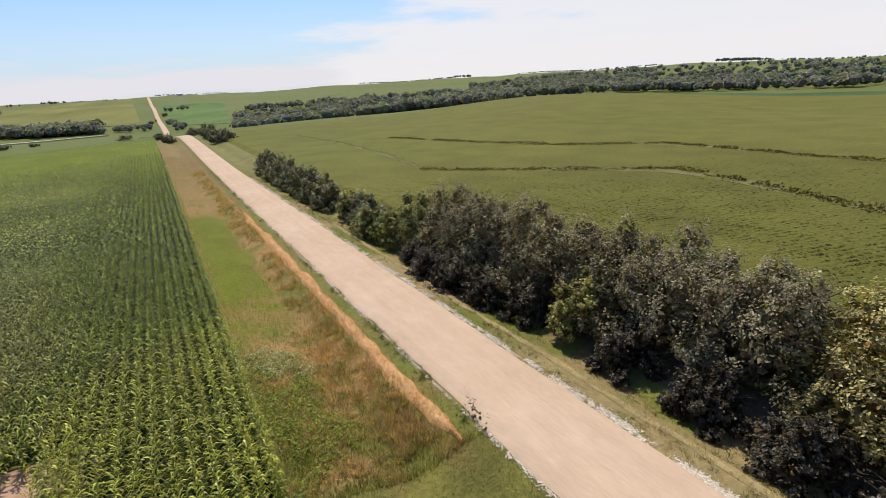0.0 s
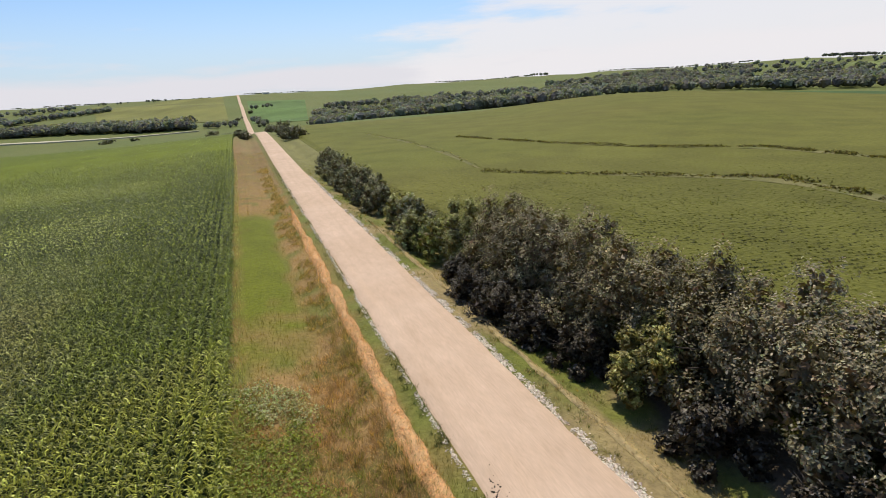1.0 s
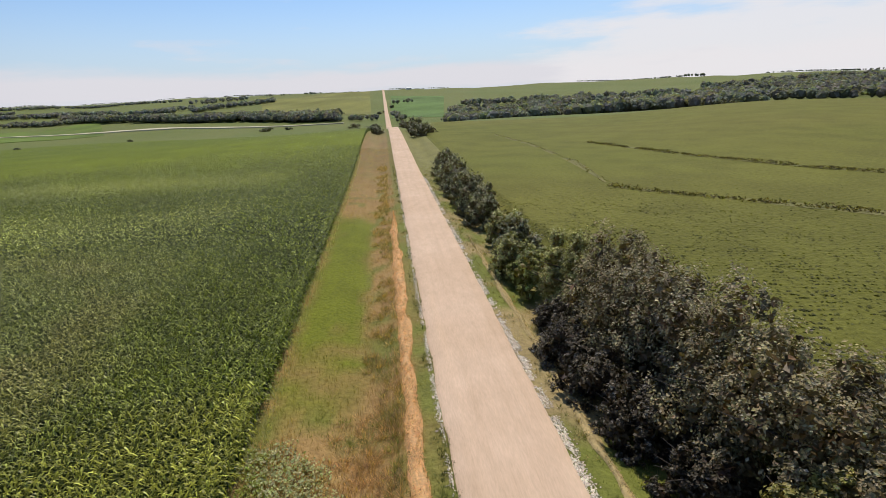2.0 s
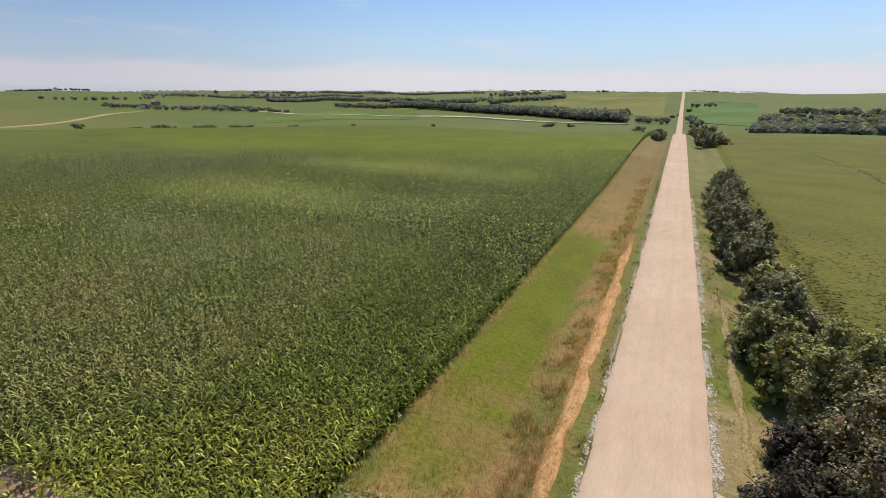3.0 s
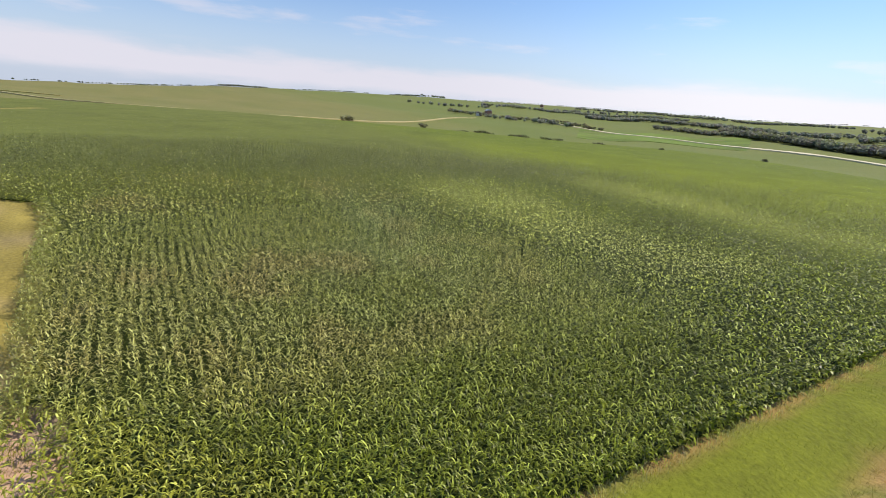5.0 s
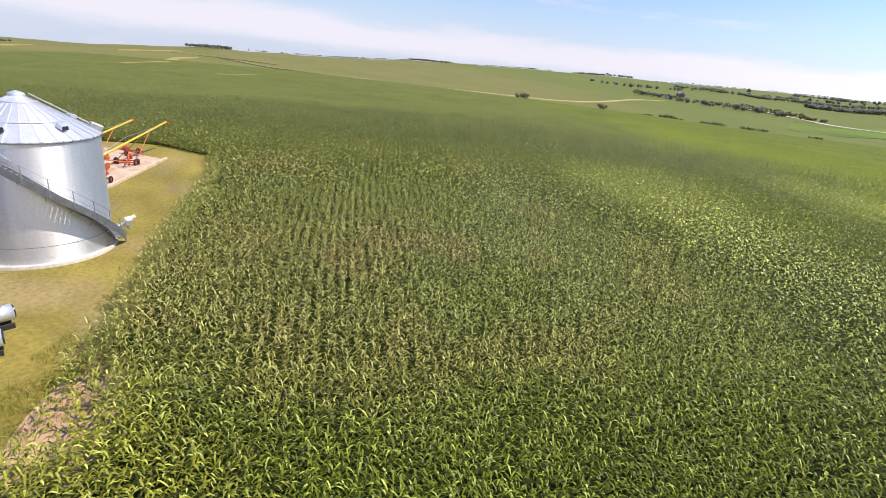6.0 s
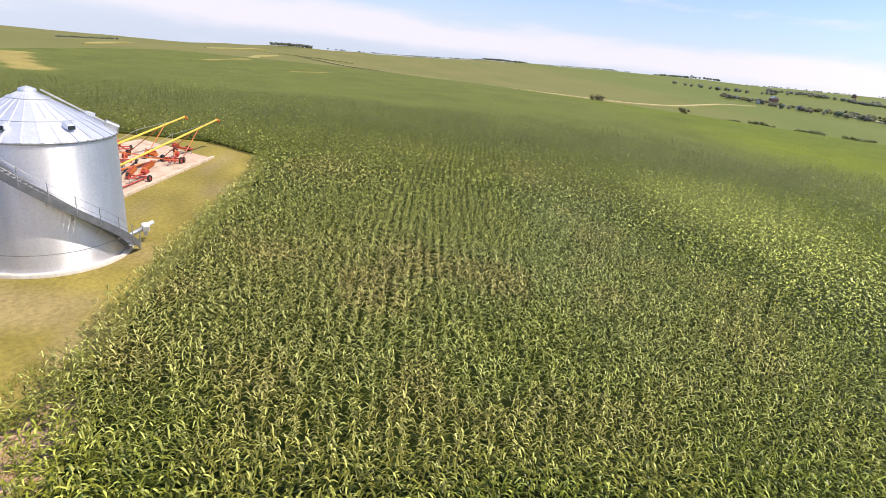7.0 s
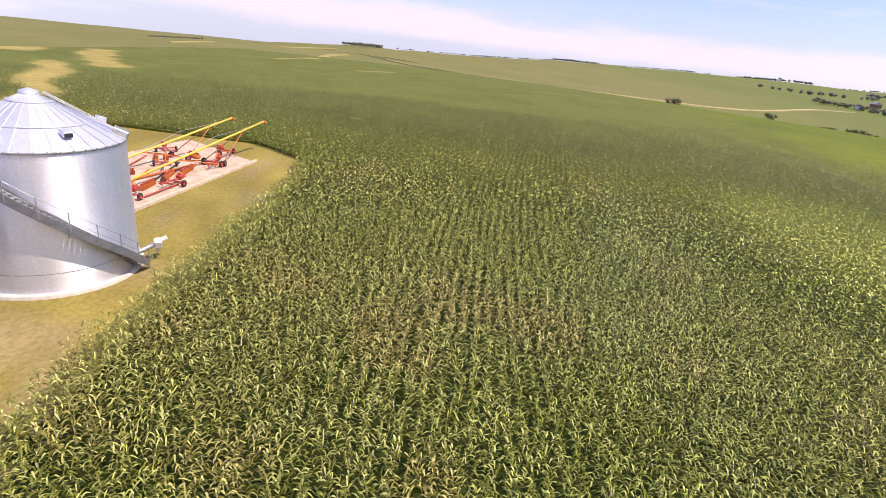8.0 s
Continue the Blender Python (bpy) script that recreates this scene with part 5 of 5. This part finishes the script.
def wheel(parent, at, r=0.38, turn=0.0):
    """A tyre with a rim, under a thing."""
    m = pose(*at, 90, 0, turn)
    bm = bmesh.new()
    ring = [(r * 0.62, -0.10), (r * 0.92, -0.11), (r, -0.07), (r, 0.07), (r * 0.92, 0.11), (r * 0.62, 0.10)]
    ring_section(bm, ring, 20)
    bmesh.ops.transform(bm, matrix=m, verts=bm.verts)
    tyre = part("tyre", bm, MAT_RUBBER, parent)
    bm = bmesh.new()
    add_tube(bm, (0, 0, -0.06), (0, 0, 0.06), r * 0.64, sides=16)
    bmesh.ops.transform(bm, matrix=m, verts=bm.verts)
    part("rim", bm, MAT_RED, tyre, "red steel rim")


def grain_auger(low, top, label):
    """A long transport auger: tube, truss, A-frame undercarriage and wheels. low and top are its ends."""
    low, top = Vector(low), Vector(top)
    base = thing("grain_auger", Matrix.Identity(4), label, "auger", "augers in the yard")
    part("tube", tube(low, top, 0.125, sides=12), MAT_YELLOW, base, "long yellow tube", True)
    d = (top - low).normalized()
    part("discharge_hood", tube(top, top + d * 0.5 + Vector((0, 0, -0.35)), 0.22, 0.19, 10), MAT_ORANGE, base, "orange hood")
    hop = part("intake_hopper", box((1.0, 0.7, 0.35), low + Vector((0, 0, -0.05)), (0, 0, 20), 0.06), MAT_RED, base, "red hopper")
    part("gear_box", box((0.5, 0.4, 0.4), low + d * 1.2 + Vector((0, 0, 0.3)), (0, 0, 20), 0.05), MAT_RED, hop)
    side = Vector((-d.y, d.x, 0)).normalized()
    mid = low + (top - low) * 0.52
    axle = Vector((mid.x, mid.y, 0)) + Vector((d.x, d.y, 0)) * 1.0
    axle.z = gz(axle.x, axle.y) + 0.40
    for s in (-1.25, 1.25):
        foot = axle + side * s
        hi = low + (top - low) * 0.80
        lo = low + (top - low) * 0.32
        part("frame_leg", tube(foot, hi + side * s * 0.12, 0.055, sides=6), MAT_ORANGE, base, "orange frame tube")
        part("frame_leg", tube(foot, lo + side * s * 0.12, 0.055, sides=6), MAT_ORANGE, base, "orange frame tube")
        wheel(base, foot, 0.42, math.degrees(math.atan2(d.y, d.x)))
    part("axle", tube(axle - side * 1.25, axle + side * 1.25, 0.05, sides=6), MAT_RED, base)
    bm = bmesh.new()
    up = Vector((0, 0, 0.75))
    a, b, c = low + (top - low) * 0.25, low + (top - low) * 0.92, low + (top - low) * 0.58 + up
    add_tube(bm, a, c, 0.025, sides=5)
    add_tube(bm, c, b, 0.025, sides=5)
    add_tube(bm, c - up, c, 0.03, sides=5)
    part("truss_cable", bm, MAT_STEEL, base)
    return base


grain_auger((-62.5, 13.0, 0.55), (-86.5, 17.9, 4.1), "long yellow grain auger propped up on orange frame and wheels")
grain_auger((-64.5, 8.2, 0.6), (-86.4, 13.5, 4.05), "long yellow grain auger propped up beside another")


def folded_machine(x, y, turn, label, long=5.0):
    """A parked red implement: drawbar, cross tubes, small hoppers and wheels."""
    base = thing("farm_implement", pose(x, y, gz(x, y) + 0.05, 0, 0, turn), label, "farm machine", "red implements on the pad")
    part("drawbar", tube((-long / 2, 0, 0.55), (long / 2, 0, 0.6), 0.09, sides=8), MAT_RED, base)
    part("cross_tube", tube((0, -1.2, 0.5), (0, 1.2, 0.5), 0.08, sides=8), MAT_RED, base)
    part("cross_tube", tube((long * 0.3, -0.8, 0.55), (long * 0.3, 0.8, 0.55), 0.07, sides=8), MAT_RED, base)
    body = part("hopper", box((0.75, 0.6, 0.5), (-long * 0.28, 0, 0.68), (0, 8, 0), 0.08), MAT_RED, base, "red metal hopper")
    part("guard", box((0.35, 0.35, 0.25), (-long * 0.28, 0, 1.02), (0, 0, 15), 0.05), MAT_ORANGE, body)
    part("brace", tube((0, 0, 0.55), (-long * 0.2, 0, 1.35), 0.05, sides=6), MAT_ORANGE, base)
    for s in (-1.15, 1.15):
        wheel(base, (0, s, 0.36), 0.36, 0)
    part("jack", tube((long * 0.45, 0, 0.6), (long * 0.45, 0, -0.02), 0.05, sides=6), MAT_STEEL, base)
    return base


for x, y, a, l, s in [(-76.0, 16.0, 10, "red folded farm implement lying on bare dirt", 5.5), (-73.0, 11.6, 25, "red and orange hopper machine between the augers", 5.0), (-66.5, 16.2, -5, "small red implement at the pad's edge", 4.0),
                      (-60.8, 15.0, 5, "small red implement near the bin", 4.5), (-79.5, 8.0, 40, "red implement behind the augers", 5.0), (-70.0, 6.5, 15, "red implement behind the augers", 4.5), (-82.0, 14.6, 70, "red wheeled frame by the field edge", 3.5)]:
    folded_machine(x, y, a, l, s)
part("spare_tube", tube((-60.5, 10.5, gz(-60, 10) + 0.25), (-74.5, 14.4, gz(-74, 14) + 0.3), 0.13, sides=10), MAT_ORANGE, None)
tagged(bpy.data.objects["spare_tube"], "orange auger tube lying on the dirt", "tube")


def disc_gang(x, y, turn, label, count=9):
    """A rusty red gang of discs on one shaft, lying on the dirt."""
    base = thing("disc_gang", pose(x, y, gz(x, y) + 0.04, 0, 0, turn), label, "farm machine", "disc gangs on the pad")
    long = count * 0.26
    part("shaft", tube((-long / 2, 0, 0.30), (long / 2, 0, 0.30), 0.04, sides=6), MAT_STEEL, base)
    part("beam", box((long, 0.12, 0.12), (0, 0, 0.68), (0, 0, 0), 0.02), MAT_RED, base)
    for s in (-0.3, 0.3):
        part("hanger", tube((long * s, 0, 0.30), (long * s, 0, 0.66), 0.04, sides=6), MAT_ORANGE, base)
    me = None
    for i in range(count):
        if me is None:
            bm = bmesh.new()
            ring_section(bm, [(0.30, -0.012), (0.15, 0.03), (0.03, 0.04), (0.03, 0.02), (0.15, 0.01), (0.30, -0.012)], 14)
            ob = part("disc", bm, MAT_ORANGE, base, smooth=True)
            me = ob.data
        else:
            ob = new("disc", me)
            ob.parent = base
        ob.matrix_basis = pose(-long / 2 + 0.13 + i * 0.26, 0, 0.30, 0, 90, 0)
    return base


for x, y, a, n in [(-61.5, 12.2, 20, 11), (-62.8, 10.2, 35, 10), (-64.6, 14.6, 5, 10), (-68.6, 14.4, 14, 12), (-71.5, 14.9, 8, 12), (-74.8, 9.4, 30, 9), (-67.4, 10.4, -20, 9), (-78.4, 12.2, 60, 8)]:
    disc_gang(x, y, a, "rusty red disc gang lying on the dirt pad", n)


def steel_bar(x, y, turn, long, mat, label):
    base = thing("frame_tube", pose(x, y, gz(x, y) + 0.05, 0, 0, turn), label, "steel tube", "loose tubes on the pad")
    part("tube", tube((-long / 2, 0, 0.16), (long / 2, 0, 0.2), 0.08, sides=8), mat, base)
    for s in (-0.4, 0.4):
        part("block", box((0.2, 0.5, 0.14), (long * s, 0, 0.03), (0, 0, 0), 0.02), MAT_TIMBER, base)
    return base


for x, y, a, n, m in [(-64.0, 16.4, -4, 7.0, MAT_RED), (-70.4, 13.2, 12, 9.0, MAT_RUBBER), (-66.5, 12.2, 14, 8.0, MAT_ORANGE), (-78.0, 15.4, 20, 6.0, MAT_RED), (-72.0, 8.4, 12, 8.0, MAT_RED)]:
    steel_bar(x, y, a, n, m, "dark steel tube lying on blocks" if m is MAT_RUBBER else "red painted steel tube lying on blocks")


# ---- aeration fans beside the bins ----
def aeration_fan(x, y, turn, label):
    """A drum fan on a duct that slopes to the bin's wall."""
    base = thing("aeration_fan", pose(x, y, gz(x, y), 0, 0, turn), label, "fan", "aeration fans by the bins")
    part("duct", tube((0.25, 0, 0.85), (2.9, 0, 0.75), 0.42, 0.52, 18), MAT_BIN, base, "grey tapering sheet-metal duct", True)
    drum = part("drum", tube((-0.75, 0, 0.88), (0.3, 0, 0.85), 0.46, sides=20), MAT_BIN_ROOF, base, "pale grey fan drum", True)
    part("inlet_guard", tube((-0.83, 0, 0.88), (-0.76, 0, 0.88), 0.38, sides=20), MAT_GLASS, drum)
    part("motor_box", box((0.4, 0.3, 0.3), (-0.1, 0, 1.44), (0, 0, 0), 0.04), MAT_STEEL, drum)
    for s in (-0.32, 0.32):
        part("skid", box((3.2, 0.12, 0.34), (0.9, s, 0.15), (0, 0, 0), 0.02), MAT_RUBBER, base)
    return base


aeration_fan(-33.55, 23.1, -48, "pale drum fan with a grey duct to the bin")
aeration_fan(-30.85, 23.95, -62, "pale drum fan with a grey duct to the bin")


# ---- rough grass, straw and stones along the road ----
turf = Pile()


def blades(pile, x, y, tall, width, colours, lean=0.35, segments=1, mesh_ground=None):
    n = len(x)
    base = np.stack([x, y, ground_z(x, y) - 0.02], -1)
    h = tall * rng.uniform(0.6, 1.25, n)
    pile.add(*leaves(base, rng.uniform(0, 6.28, n), h * lean * rng.uniform(0.4, 1.4, n), width * rng.uniform(0.7, 1.4, n), h, h * rng.uniform(0.05, 0.3, n), segments, colours))


def scatter(n, x0, x1, y0, y1, near=1.0):
    return rng.uniform(x0, x1, n), y0 + (y1 - y0) * rng.random(n) ** near


# left verge
x, y = scatter(32000, -12.9, -2.95, 20.6, 190, 1.8)
c = verge_colour(x, y) * rng.normal(1.12, 0.30, (len(x), 1)).clip(0.4, 2.0)
lush = (c[:, 1] > c[:, 0])
tall = np.where(lush, 0.17, 0.34) * (0.7 + 0.7 * value_noise(x, y, 2.2, 111)) * np.where(x > -3.9, 0.55, 1.0)
blades(turf, x, y, tall, np.where(lush, 0.045, 0.05), c, 0.7)
# grey-green seeding grass along the corn's rim
x, y = scatter(9000, -13.2, -12.1, 21, 170, 1.5)
blades(turf, x, y, 0.28 + 0.3 * smoother((-11.9 - x) / 1.0), 0.04, tints(len(x), (0.50, 0.47, 0.28), 0.25), 0.5)
# leafy weeds in the near corner
for cx, cy, rx_, ry_, n, col in [(-10.9, 26.5, 2.2, 4.6, 11000, (0.300, 0.325, 0.070)), (-10.6, 35.0, 2.0, 2.2, 5000, (0.46, 0.46, 0.25)), (-12.3, 31.5, 1.0, 4.5, 4000, (0.290, 0.310, 0.080))]:
    x, y = cx + rx_ * rng.uniform(-1.4, 1.4, n), cy + ry_ * rng.uniform(-1.4, 1.4, n)
    e = np.hypot((x - cx) / rx_, (y - cy) / ry_)
    mask = value_noise(x, y, 0.8, 115) * 0.6 + value_noise(x, y, 2.4, 117) * 0.6 + 0.55 - 0.75 * e
    keep = (rng.random(n) < smoother((mask - 0.18) / 0.5)) & (y > 21.0) & (x < -7.2)
    x, y, m = x[keep], y[keep], mask[keep]
    k = len(x)
    p = np.stack([x, y, ground_z(x, y) + rng.uniform(0.04, 0.40, k) * np.clip(m + 0.3, 0.2, 1)], -1)
    L = rng.uniform(0.10, 0.22, k)
    turf.add(*cards(p, rng.normal(0, 0.45, (k, 3)) + np.array((0, 0, 1.0)), L, L * 0.6, tints(k, col, 0.22), rng.uniform(0, 6.28, k)))
# brown seeding weeds in tussocks beside the swath and over the near corner
def tussocks(pile, x, y, radius, tall, colours, count):
    """Clumps of stems that lean out of one root each."""
    n = len(x)
    k = np.repeat(np.arange(n), count)
    a, d = rng.uniform(0, 6.28, n * count), np.sqrt(rng.random(n * count))
    base = np.stack([x[k] + np.cos(a) * d * radius[k] * 0.5, y[k] + np.sin(a) * d * radius[k] * 0.5, 0 * a], -1)
    base[:, 2] = ground_z(base[:, 0], base[:, 1]) - 0.02
    h = tall[k] * rng.uniform(0.55, 1.15, n * count) * (1.1 - 0.4 * d)
    tone = colours[k] * rng.uniform(0.45, 1.45, (n * count, 1))
    pile.add(*leaves(base, a + rng.normal(0, 0.4, n * count), radius[k] * (0.2 + 0.8 * d), rng.uniform(0.035, 0.075, n * count), h, h * rng.uniform(0.05, 0.35, n * count), 1, tone))


x, y = scatter(2000, -7.4, -4.95, 22, 150, 1.5)
keep = value_noise(x, y, 1.8, 141) * 0.6 + value_noise(x * 2, y, 6, 142) * 0.5 + 0.12 * (x + 6.2) > 0.50
x, y = x[keep], y[keep]
tone = np.where(rng.random((len(x), 1)) < 0.3, np.array((0.30, 0.25, 0.09)), np.array((0.58, 0.385, 0.215)))
tussocks(turf, x, y, rng.uniform(0.25, 0.6, len(x)), rng.uniform(0.3, 0.8, len(x)), tone, 21)
x, y = scatter(1100, -12.6, -5.2, 21.4, 40.0)
keep = value_noise(x, y, 2.4, 143) + 0.10 * (38 - y) - 0.10 * np.clip(-8.5 - x, 0, None) > 0.42
x, y = x[keep], y[keep]
tone = np.where((value_noise(x, y, 1.7, 144) + rng.normal(0, 0.12, len(x)) > 0.66)[:, None], np.array((0.27, 0.265, 0.065)), np.array((0.60, 0.375, 0.190)))
tussocks(turf, x, y, rng.uniform(0.25, 0.55, len(x)), rng.uniform(0.25, 0.6, len(x)), tone, 21)
# green tufts that creep over both edges of the gravel
x, y = scatter(1100, -3.5, -2.60, 19, 150, 1.5)
keep = value_noise(x * 2, y, 1.6, 145) > 0.45
tussocks(turf, x[keep], y[keep], rng.uniform(0.12, 0.30, keep.sum()), rng.uniform(0.12, 0.34, keep.sum()), np.array((0.090, 0.102, 0.028)) * rng.uniform(0.6, 1.3, (keep.sum(), 1)), 14)
x, y = scatter(420, 3.0, 4.2, 8, 140, 1.5)
keep = value_noise(x * 2, y, 1.6, 146) > 0.5
tussocks(turf, x[keep], y[keep], rng.uniform(0.12, 0.32, keep.sum()), rng.uniform(0.08, 0.28, keep.sum()), np.array((0.200, 0.185, 0.065)) * rng.uniform(0.6, 1.3, (keep.sum(), 1)), 14)
# right verge
x, y = scatter(20000, 2.95, 9.0, 2, 150, 1.6)
c = verge_colour(x, y) * rng.normal(1.05, 0.2, (len(x), 1)).clip(0.5, 1.7)
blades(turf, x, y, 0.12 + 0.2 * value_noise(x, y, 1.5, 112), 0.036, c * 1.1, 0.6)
x, y = scatter(1500, 3.5, 7.6, 8, 130, 1.4)
keep = value_noise(x * 1.5, y, 2.0, 147) > 0.42
x, y = x[keep], y[keep]
tone = np.where(rng.random((len(x), 1)) < 0.45, np.array((0.40, 0.30, 0.145)), np.array((0.160, 0.172, 0.045)))
tussocks(turf, x, y, rng.uniform(0.15, 0.45, len(x)), rng.uniform(0.12, 0.42, len(x)), tone, 16)
# tall weeds between the thicket and the beans
x, y = scatter(16000, 12.5, 17.5, 6, 80, 1.2)
keep = value_noise(x, y, 2.4, 116) > 0.30 + 0.35 * smoother((x - 13.5) / 4)
x, y = x[keep], y[keep]
blades(turf, x, y, 0.75 + 0 * x, 0.07, tints(len(x), (0.245, 0.230, 0.060), 0.25), 0.5)
# mown grass in the yard and by the road
x, y = scatter(12000, -12.5, -2.95, 12, 21.2)
blades(turf, x, y, 0.10 + 0 * x, 0.06, verge_colour(x, y) * rng.normal(1.0, 0.2, (len(x), 1)).clip(0.5, 1.6), 0.8)
tagged(turf.build("verge_grass", MAT_GRASS), "rough roadside grass, green patches among reddish dry stems", "grass", kind="stuff")

# a swath of dry straw on each side
straw = Pile()
wy = np.arange(20.8, 92, 0.5)


def swath(xc, width, y, height, n, y0, y1, colour, name, label):
    u = np.linspace(-1, 1, 9)
    wob = xc + 0.22 * (value_noise(y * 0, y, 3.0, int(abs(xc) * 10)) - 0.5) + 0.14 * (value_noise(y * 0, y, 0.9, 5) - 0.5)
    half = width / 2 * (0.5 + 0.9 * value_noise(y * 0 + 7, y, 1.6, int(abs(xc) * 20))) * smoother((y - y0) / 3) * smoother((y1 - y) / 12)
    xs = wob[:, None] + half[:, None] * u[None]
    ys = np.repeat(y[:, None], 9, 1)
    hh = height * (0.6 + 0.8 * value_noise(xs * 3, ys, 0.7, 121)) * (1 - u[None] ** 2) ** 0.8
    tone = np.asarray(colour) * (0.75 + 0.5 * value_noise(xs * 6, ys * 1.2, 0.5, 122))[..., None]
    ob = sheet(name, xs, ys, ground_z(xs, ys) + hh + 0.012, MAT_STRAW, label, "straw", "structure", tone)
    t = rng.uniform(y0, y1, n)
    w = np.interp(t, y, wob)
    hf = np.interp(t, y, half)
    uu = rng.uniform(-1.05, 1.05, n)
    p = np.stack([w + hf * uu, t, ground_z(w + hf * uu, t) + height * (1 - uu ** 2).clip(0, 1) ** 0.8 + rng.uniform(-0.02, 0.08, n)], -1)
    L = rng.uniform(0.14, 0.38, n)
    straw.add(*cards(p, rng.normal(0, 0.5, (n, 3)) + np.array((0, 0, 1.0)), L, L * 0.07 + 0.008, tints(n, np.asarray(colour) * 1.08, 0.2), np.pi / 2 + rng.normal(0, 0.7, n)))
    return ob


swath(-4.45, 1.05, wy, 0.21, 11000, 20.8, 92, (0.74, 0.44, 0.195), "straw_swath", "raked swath of golden dry straw along the verge")
swath(4.75, 0.60, np.arange(6, 75, 0.5), 0.13, 4000, 6, 75, (0.47, 0.355, 0.16), "straw_swath", "thin line of dry straw along the ditch")
tagged(straw.build("loose_straw", MAT_STRAW), "loose stalks of dry straw", "straw", kind="stuff")

# stones: pale chips thrown to the road's edges
chips = Pile()
v0, f0 = np.array([(1, 0, -0.3), (0, 1, -0.3), (-1, 0, -0.3), (0, -1, -0.3), (0, 0, 0.35)]), np.array([(0, 1, 4), (1, 2, 4), (2, 3, 4), (3, 0, 4)])


def chips_at(pile, x, y, z, size, tone):
    """Sharp broken stones, each a crooked pyramid."""
    n = len(x)
    a = rng.uniform(0, 6.28, n)
    v = v0[None] * size[:, None, None] * rng.uniform(0.55, 1.35, (n, 5, 3))
    v[..., 0], v[..., 1] = v[..., 0] * np.cos(a)[:, None] - v[..., 1] * np.sin(a)[:, None], v[..., 0] * np.sin(a)[:, None] + v[..., 1] * np.cos(a)[:, None]
    v = v + np.stack([x, y, z], -1)[:, None]
    pile.add(v.reshape(-1, 3).astype(np.float32), (f0[None] + 5 * np.arange(n)[:, None, None]).reshape(-1, 3), np.repeat(tone, 5, axis=0))


n = 34000
y = 3 + 122 * rng.random(n) ** 1.7
side = rng.random(n) < 0.82
x = np.where(side, 3.10 + rng.normal(0, 0.17, n) + 0.16 * (value_noise(y * 0, y, 2.5, 151) - 0.5), -2.85 - np.abs(rng.normal(0, 0.14, n)))
keep = rng.random(n) < smoother((value_noise(x * 0 + side * 9, y, 1.3, 118) * 0.6 + value_noise(x * 3, y * 3, 1.0, 119) * 0.5 - 0.24) / 0.4)
x, y = x[keep], y[keep]
n = len(x)
chips_at(chips, x, y, ground_z(x, y) + 0.04, rng.uniform(0.022, 0.058, n) * (1 + 0.8 * (rng.random(n) < 0.07)), tints(n, (0.80, 0.68, 0.54), 0.22, 0.03))
tagged(chips.build("gravel_chips", MAT_STONE), "pale limestone chips along the road edges", "gravel", kind="stuff")
# dark clods and torn grass where the mown strip meets the road
clods = Pile()
n = 60
y = rng.normal(22.4, 0.9, n)
x = -2.75 + (y - 22) * 0.25 + np.abs(rng.normal(0, 0.35, n))
chips_at(clods, x, y, 0.08 + 0 * x, rng.uniform(0.04, 0.10, n), tints(n, (0.05, 0.045, 0.03), 0.3))
tagged(clods.build("dirt_clods", MAT_STONE), "dark clods of earth scattered on the gravel edge", "clods", kind="stuff")

# bare wheel-worn soil at the field corner
bx, by = np.meshgrid(np.linspace(-1, 1, 30), np.linspace(-1, 1, 12), indexing="ij")
rr = np.sqrt(1 - 0.5 * by ** 2)
bx, by = -25.2 + 5.0 * bx * rr + 0.5 * (value_noise(by * 9, bx * 9, 2, 131) - 0.5), 30.0 + 1.9 * by * np.sqrt(1 - 0.5 * bx ** 2) + 0.06 * bx
sheet("bare_soil", bx, by, np.maximum(ground_z(bx, by), land(bx, by) - 0.06) + 0.035, MAT_SOIL, "bare dry soil at the corner of the cornfield", "soil")
tufts = Pile()
n = 5200
x, y = rng.uniform(-33, -20.5, n), rng.uniform(26.2, 31.4, n)
keep = value_noise(x, y, 0.9, 133) > 0.42 + 0.16 * (np.hypot((x + 25.4) / 4.4, (y - 29.9) / 1.4) < 1)
x, y = x[keep], y[keep]
blades(tufts, x, y, 0.42 + 0 * x, 0.05, tints(len(x), (0.250, 0.240, 0.050), 0.25), 0.8)
tagged(tufts.build("corner_weeds", MAT_GRASS), "yellow-green grass tufts on the bare field corner", "grass", kind="stuff")
